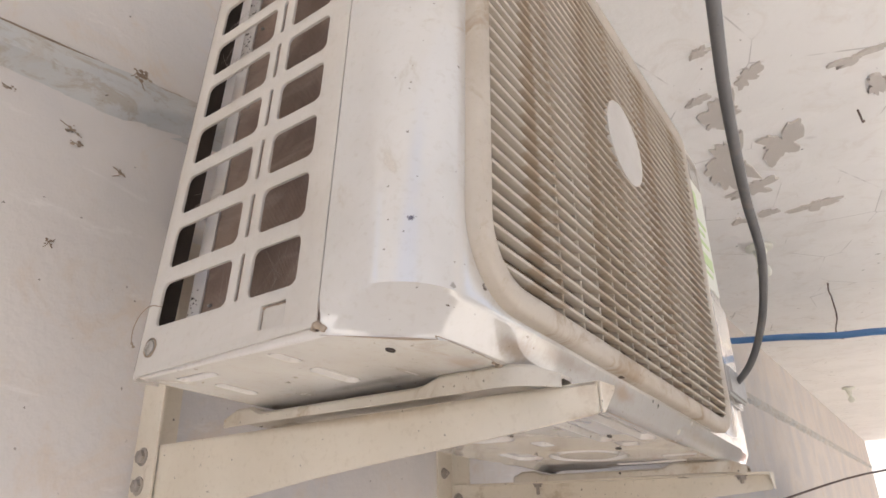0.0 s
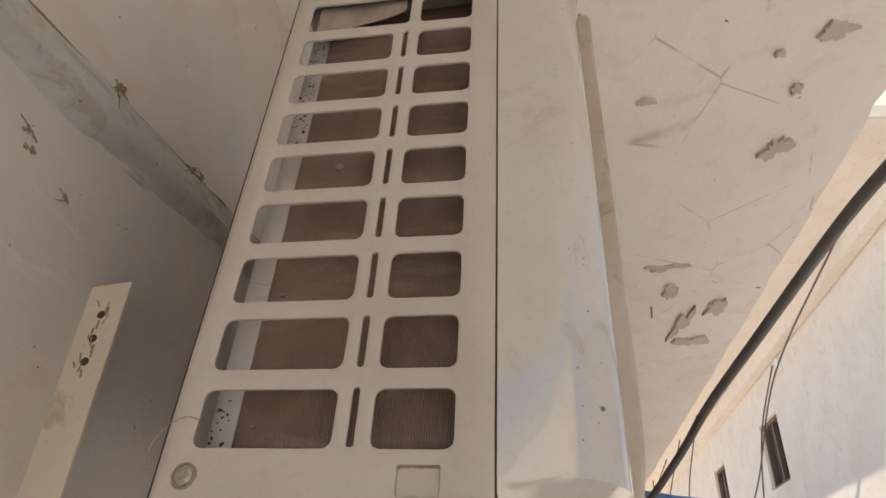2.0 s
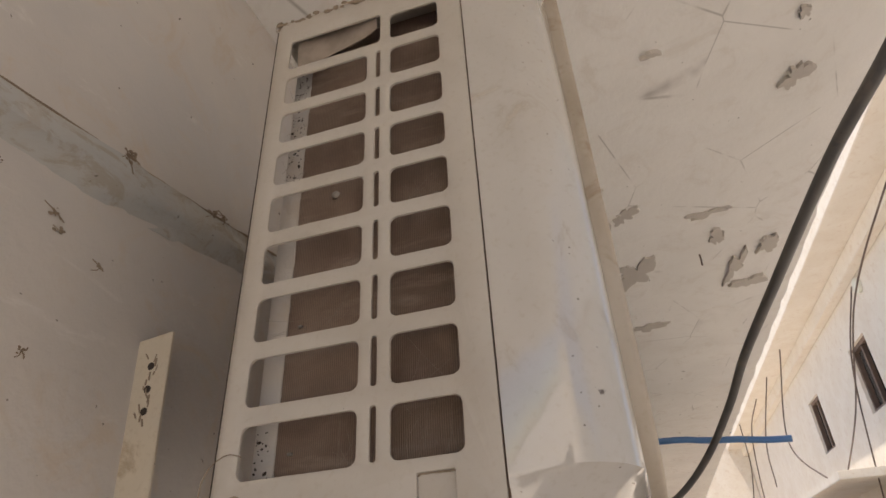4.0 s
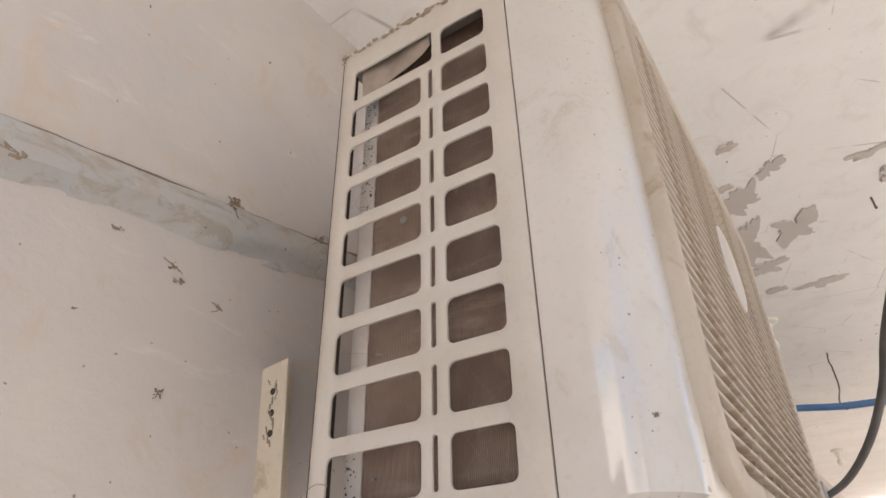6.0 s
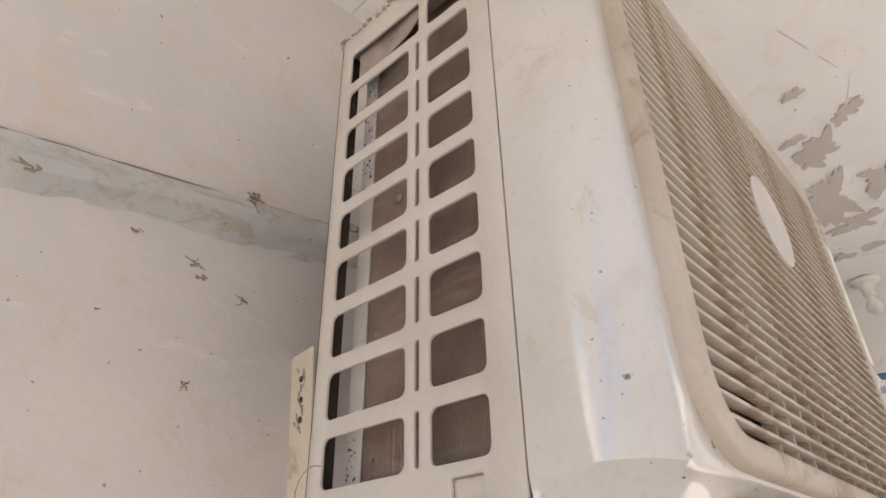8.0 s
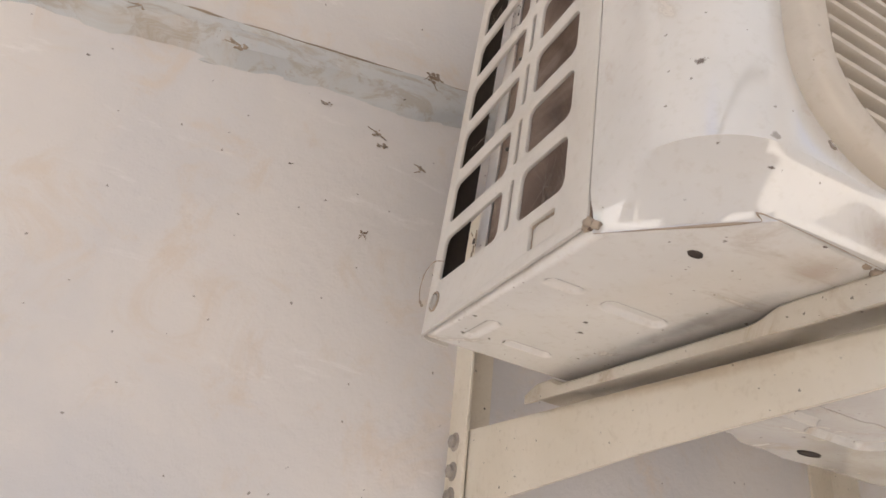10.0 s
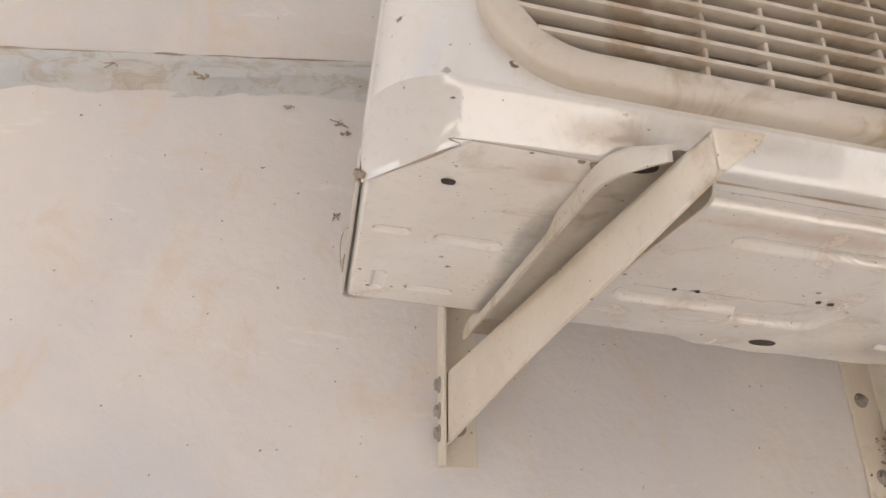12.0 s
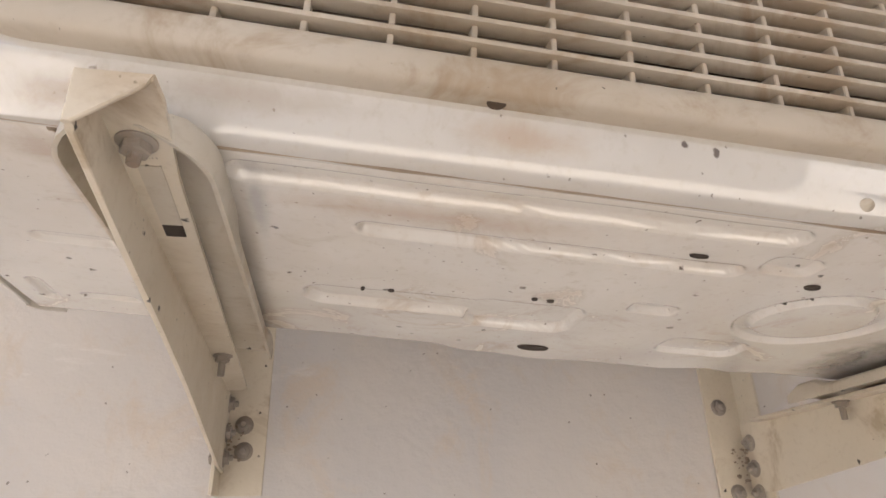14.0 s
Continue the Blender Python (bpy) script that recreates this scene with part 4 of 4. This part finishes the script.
bracket(0.1350, 1, 2.0265, 1.9205, (0.0115, 0.0425, 0.0685), ((0.026, 1.966), (0.024, 1.994)))
bracket(0.7720, -1, 1.9960, 1.8880, (0.024, 0.054, 0.082), ((0.031, 2.017), (0.026, 1.915)))

# ---------- cables, pipe, hook ----------
bm = bmesh.new()
line = [(0.866, -0.074, 2.125), (0.76, -0.13, 2.143), (0.646, -0.175, 2.177), (0.516, -0.208, 2.218), (0.384, -0.222, 2.243), (0.224, -0.244, 2.267), (0.071, -0.272, 2.297), (-0.121, -0.301, 2.317), (-0.26, -0.330, 2.42), (-0.35, -0.345, 2.68), (-0.40, -0.36, 2.985)]
tube(bm, smooth_line(line, 8), 0.0052, 10)
thing("power_cable", bm, BLACK_RUBBER, "thick grey-black rubber cable looping from the unit", "cable")

bm = bmesh.new()
PIPE_A, PIPE_B = Vector((3.30, 0.428, 2.768)), Vector((3.30, -0.83, 2.632))
tube(bm, [PIPE_A.lerp(PIPE_B, k / 20) + Vector((0, 0, 0.012 * noise.noise((k * 0.3, 1, 1)))) for k in range(21)], 0.017, 12)
thing("water_pipe", bm, BLUE_PIPE, "blue plastic water pipe strung across the balcony", "pipe")
bm = bmesh.new()
hookp = PIPE_A.lerp(PIPE_B, 0.455)
tube(bm, smooth_line([(hookp.x, hookp.y, 2.972), (hookp.x + 0.005, hookp.y + 0.006, 2.93), (hookp.x + 0.012, hookp.y, 2.905), (hookp.x - 0.004, hookp.y, 2.88), (hookp.x + 0.003, hookp.y, 2.80), (hookp.x, hookp.y + 0.02, hookp.z + 0.02), (hookp.x, hookp.y, hookp.z - 0.02), (hookp.x, hookp.y - 0.02, hookp.z + 0.015)], 5), 0.0035, 6, 0.3)
thing("tie_wire", bm, WIRE_BROWN, "rusty wire tied round the blue pipe", "wire")
bm = bmesh.new()
tube(bm, smooth_line([(1.62, -0.40, 2.966), (1.63, -0.402, 2.950), (1.66, -0.405, 2.945), (1.68, -0.41, 2.957)], 4), 0.003, 6)
thing("ceiling_hook", bm, WIRE_BROWN, "small rusty wire hook in the ceiling", "hook")


def lamp_holder(x, y):
    lamp = holder("lamp_holder", "white ceiling lamp holder with a small frosted bulb, unlit", "lamp", group="ceiling lamps")
    z = CEIL_Z - 0.004
    bm = bmesh.new()
    disc(bm, (x, y, z), (0, 0, -1), 0.055, 0.018, 28, 0.002)
    part("base", bm, LABEL_WHITE, lamp, "round white wooden base")
    bm = bmesh.new()
    loft(bm, [[(x + r * math.cos(6.28319 * k / 20), y + r * math.sin(6.28319 * k / 20), z - d) for k in range(20)] for d, r in ((0.016, 0.030), (0.030, 0.028), (0.048, 0.020), (0.050, 0.022), (0.072, 0.021), (0.073, 0.017))])
    part("socket", bm, LABEL_WHITE, lamp)
    bm = bmesh.new()
    loft(bm, [[(x + r * math.cos(6.28319 * k / 20), y + r * math.sin(6.28319 * k / 20), z - d) for k in range(20)] for d, r in ((0.070, 0.013), (0.084, 0.015), (0.100, 0.026), (0.116, 0.030), (0.132, 0.026), (0.142, 0.014), (0.145, 0.004))])
    part("bulb", bm, LABEL_WHITE, lamp)


lamp_holder(2.59, 0.04)
lamp_holder(7.08, 0.09)
bm = bmesh.new()
tube(bm, smooth_line([(0.86, -0.02, 2.03), (1.4, 0.10, 1.93), (2.2, -0.1, 2.02), (3.4, -0.5, 2.18), (4.2, -0.72, 2.6), (4.4, -0.76, 2.95)], 8), 0.0035, 6)
thing("thin_cable", bm, WIRE_BROWN, "thin brown cable sagging along the balcony", "cable")

# lumps of mud and webs on the wall and its ledge
random.seed(21)
for x, y, z, s in ((0.045, WALL_Y - 0.018, 2.492, 0.011), (0.060, WALL_Y - 0.016, 2.495, 0.007), (0.21, WALL_Y - 0.016, 2.509, 0.009), (0.233, WALL_Y - 0.016, 2.512, 0.007), (-0.010, WALL_Y, 2.386, 0.007), (0.002, WALL_Y, 2.368, 0.006), (0.060, WALL_Y, 2.354, 0.0055), (-0.004, WALL_Y, 2.239, 0.005), (-0.196, WALL_Y - 0.02, 2.424, 0.009), (-0.31, WALL_Y - 0.018, 2.43, 0.006), (-0.078, WALL_Y, 2.402, 0.004)):
    bm = bmesh.new()
    for k in range(9):
        p = Vector((x + random.gauss(0, s * 0.7), y - 0.001, z + random.gauss(0, s * 0.45)))
        r = s * random.uniform(0.12, 0.34)
        for v in bmesh.ops.create_icosphere(bm, subdivisions=1, radius=r)["verts"]:
            v.co = p + Vector((v.co.x * 1.4, v.co.y * 0.6, v.co.z * random.uniform(0.7, 1.2)))
    for k in range(3):
        a = Vector((x, y - 0.002, z))
        e = a + Vector((random.uniform(-2.4, 2.4) * s, 0.001, random.uniform(-1.8, 1.0) * s))
        tube(bm, smooth_line((a, (a + e) / 2 - Vector((0, 0.002, 0.002)), e), 3), 0.0006, 4)
    thing("mud_lump", bm, DUST, "small brown lump of mud and web on the wall", "dirt", group="wall dirt")

# ---------- far end of the balcony ----------
bm = bmesh.new()
xs = spread(1.55, 4.6, 0.05)
lo = [[bm.verts.new((x, y, 0.0)) for x in xs] for y in (-0.90, -0.84)]
hi = [[bm.verts.new((x, y, 2.035 - 0.085 * (x - 1.55) + 0.02 * noise.noise((x * 14, y * 3, 0)) + 0.015 * noise.noise((x * 40, 0, 3.0)))) for x in xs] for y in (-0.90, -0.84)]
for k in range(len(xs) - 1):
    bm.faces.new((lo[1][k], lo[1][k + 1], hi[1][k + 1], hi[1][k]))
    bm.faces.new((lo[0][k + 1], lo[0][k], hi[0][k], hi[0][k + 1]))
    bm.faces.new((hi[1][k], hi[1][k + 1], hi[0][k + 1], hi[0][k]))
bm.faces.new((lo[0][0], lo[1][0], hi[1][0], hi[0][0]))
bm.faces.new((lo[1][-1], lo[0][-1], hi[0][-1], hi[1][-1]))
thing("broken_screen_wall", bm, CONCRETE, "grey cement screen wall with a broken ragged top", "wall")

stand = holder("metal_stand", "dark steel stand with crossed braces by the wall", "stand")
for a, b in (((2.62, 0.36, 0.0), (2.62, 0.36, 1.82)), ((2.80, 0.22, 0.0), (2.80, 0.22, 1.82))):
    bm = bmesh.new()
    block(bm, (a[0] - 0.02, a[1] - 0.02, 0.0), (a[0] + 0.02, a[1] + 0.02, b[2]), 0.003)
    part("post", bm, DARK_TRIM, stand)
for a, b in (((2.75, 0.33, 1.45), (3.15, -0.02, 1.84)), ((2.75, 0.24, 1.38), (3.2, -0.10, 1.84))):
    bm = bmesh.new()
    tube(bm, (a, b), 0.014, 6)
    part("brace", bm, DARK_TRIM, stand)
bm = bmesh.new()
tube(bm, [(2.95, 0.20, z) for z in spread(0.0, 1.80, 0.2)], 0.018, 10)
thing("standing_pipe", bm, BLUE_PIPE, "blue plastic pipe standing beside the steel stand", "pipe")
bm = bmesh.new()
block(bm, (4.6, -0.55, 0.0), (5.1, -0.12, 1.50), 0.01)
thing("storage_box", bm, DARK_TRIM, "dark brown box at the porch's far end", "box")
bm = bmesh.new()
block(bm, (4.85, -0.42, 1.503), (4.9, 0.10, 1.80), 0.006)
thing("cement_board", bm, CONCRETE, "pale grey board standing on the box", "board")

# ---------- outdoors ----------
bm = bmesh.new()
block(bm, (-200, -200, -0.2), (200, 200, 0.0))
thing("ground", bm, GROUND_DUST, "dusty grey ground of the lane", "ground", kind="structure")

FY = -3.5
house = holder("opposite_house", "sunlit cream plastered house across the lane", "house")
win = [(9.75, 4.05, 10.65, 5.05), (5.2, 3.0, 6.1, 4.1), (13.2, 4.05, 14.1, 5.05), (10.3, 2.62, 10.9, 3.35), (7.5, 0.6, 8.4, 1.7)]
body = sheet([(4.2, 0.0), (26, 0.0), (26, 12.0), (4.2, 12.0)], [[(a, b), (c, b), (c, d), (a, d)] for a, b, c, d in win], 0.24, 0.002, Matrix.Translation((0, FY - 0.12, 0)) @ XZ)
part("wall", body, FACADE_PAINT, house)
for a, b, c, d in win:
    bm = bmesh.new()
    block(bm, (a + 0.002, FY - 0.16, b + 0.002), (c - 0.002, FY - 0.13, d - 0.002))
    w_ = part("window", bm, GLASS_DARK, house, "dark window pane")
    bm = bmesh.new()
    for lo_, hi_ in (((a, FY - 0.125, b), (a + 0.06, FY - 0.05, d)), ((c - 0.06, FY - 0.125, b), (c, FY - 0.05, d)), ((a + 0.06, FY - 0.125, d - 0.06), (c - 0.06, FY - 0.05, d)), ((a + 0.06, FY - 0.125, b), (c - 0.06, FY - 0.05, b + 0.06)), (((a + c) / 2 - 0.03, FY - 0.124, b + 0.06), ((a + c) / 2 + 0.03, FY - 0.06, d - 0.06))):
        block(bm, lo_, hi_)
    part("frame", bm, DARK_TRIM, w_)
bm = bmesh.new()
block(bm, (4.2, FY + 0.002, 5.95), (26, FY + 0.62, 6.10), 0.01)
block(bm, (4.2, FY + 0.002, 5.70), (26, FY + 0.16, 5.95), 0.01)
part("eave", bm, FACADE_PAINT, house, "projecting concrete eave")
bm = bmesh.new()
block(bm, (10.2, FY + 0.002, 3.15), (17, FY + 0.85, 3.27), 0.01)
canopy = part("canopy", bm, FACADE_PAINT, house, "plastered canopy slab")
bm = bmesh.new()
disc(bm, (9.15, FY + 0.002, 5.55), (0, 1, 0), 0.11, 0.06, 20, 0.02)
part("round_fitting", bm, LABEL_WHITE, house)
# unseen houses, added to cut front light and bound the sky reflections
for xa, xb, top_, coat_ in ((-2.6, 3.3, 9.0, CONCRETE), (-16.0, -5.2, 4.6, FACADE_PAINT)):
    blocker = holder("blocker_house", "unseen plain house added to shape light and reflections", "house", group="houses on the lane")
    bm = bmesh.new()
    block(bm, (xa, -7.0, 0.0), (xb, -3.9, top_), 0.02)
    part("wall", bm, coat_, blocker)
    bm = bmesh.new()
    block(bm, (xa - 0.08, -7.1, top_ + 0.002), (xb + 0.05, -3.8, top_ + 0.1), 0.02)
    part("roof", bm, CONCRETE, blocker)
railing = holder("balcony_railing", "weathered metal railing below the canopy", "railing")
for k in range(26):
    bm = bmesh.new()
    block(bm, (10.3 + 0.12 * k, FY + 0.80, 2.05), (10.33 + 0.12 * k, FY + 0.83, 2.62))
    part("baluster", bm, WIRE_BROWN, railing)
bm = bmesh.new()
block(bm, (10.2, FY + 0.79, 2.62), (13.5, FY + 0.84, 2.66))
part("rail", bm, WIRE_BROWN, railing)
bm = bmesh.new()
block(bm, (10.2, FY + 0.002, 1.93), (13.5, FY + 0.86, 2.05), 0.01)
part("slab", bm, CONCRETE, railing)
bm = bmesh.new()
disc(bm, (15.0, -3.02, 0.0), (0, 0, 1), 0.43, 2.5, 28, 0.1)
thing("water_tank", bm, TANK_RED, "tall faded red cylindrical tank", "tank")
random.seed(5)
for ctrl, r in ((((9.15, FY + 0.1, 5.55), (9.7, FY + 0.3, 4.6), (10.4, FY + 0.3, 3.3), (10.8, FY + 0.3, 2.2)), 0.012),
                (((6.0, FY + 0.2, 5.9), (8.0, FY + 0.5, 5.0), (10.0, FY + 0.4, 4.0), (12.2, FY + 0.3, 3.3)), 0.012),
                (((13.0, FY + 0.4, 6.0), (14.0, FY + 0.6, 4.4), (12.6, FY + 0.5, 3.5), (11.5, FY + 0.4, 3.3)), 0.014),
                (((15.0, FY + 0.4, 6.0), (15.2, FY + 0.8, 4.6), (16.2, FY + 0.7, 3.8)), 0.014),
                (((8.5, FY + 0.05, 3.5), (9.2, FY + 0.08, 3.2), (9.6, FY + 0.06, 3.45), (10.6, FY + 0.06, 3.1)), 0.02),
                (((17.0, FY + 0.4, 6.0), (16.2, FY + 0.9, 4.9), (18.0, FY + 0.8, 3.2)), 0.014)):
    bm = bmesh.new()
    tube(bm, smooth_line(ctrl, 8), r, 6)
    thing("overhead_wire", bm, WIRE_BROWN, "dark wire hanging along the house front", "wire", group="wires over the lane")
end_house = holder("end_house", "pale plastered house closing the lane", "house", group="houses on the lane")
bm = bmesh.new()
block(bm, (24, -3.497, 0.0), (26, 9, 6.5), 0.02)
part("wall", bm, FACADE_PAINT, end_house)
bm = bmesh.new()
block(bm, (23.9, -3.4, 6.502), (26.1, 9.1, 6.65), 0.02)
part("roof", bm, CONCRETE, end_house)
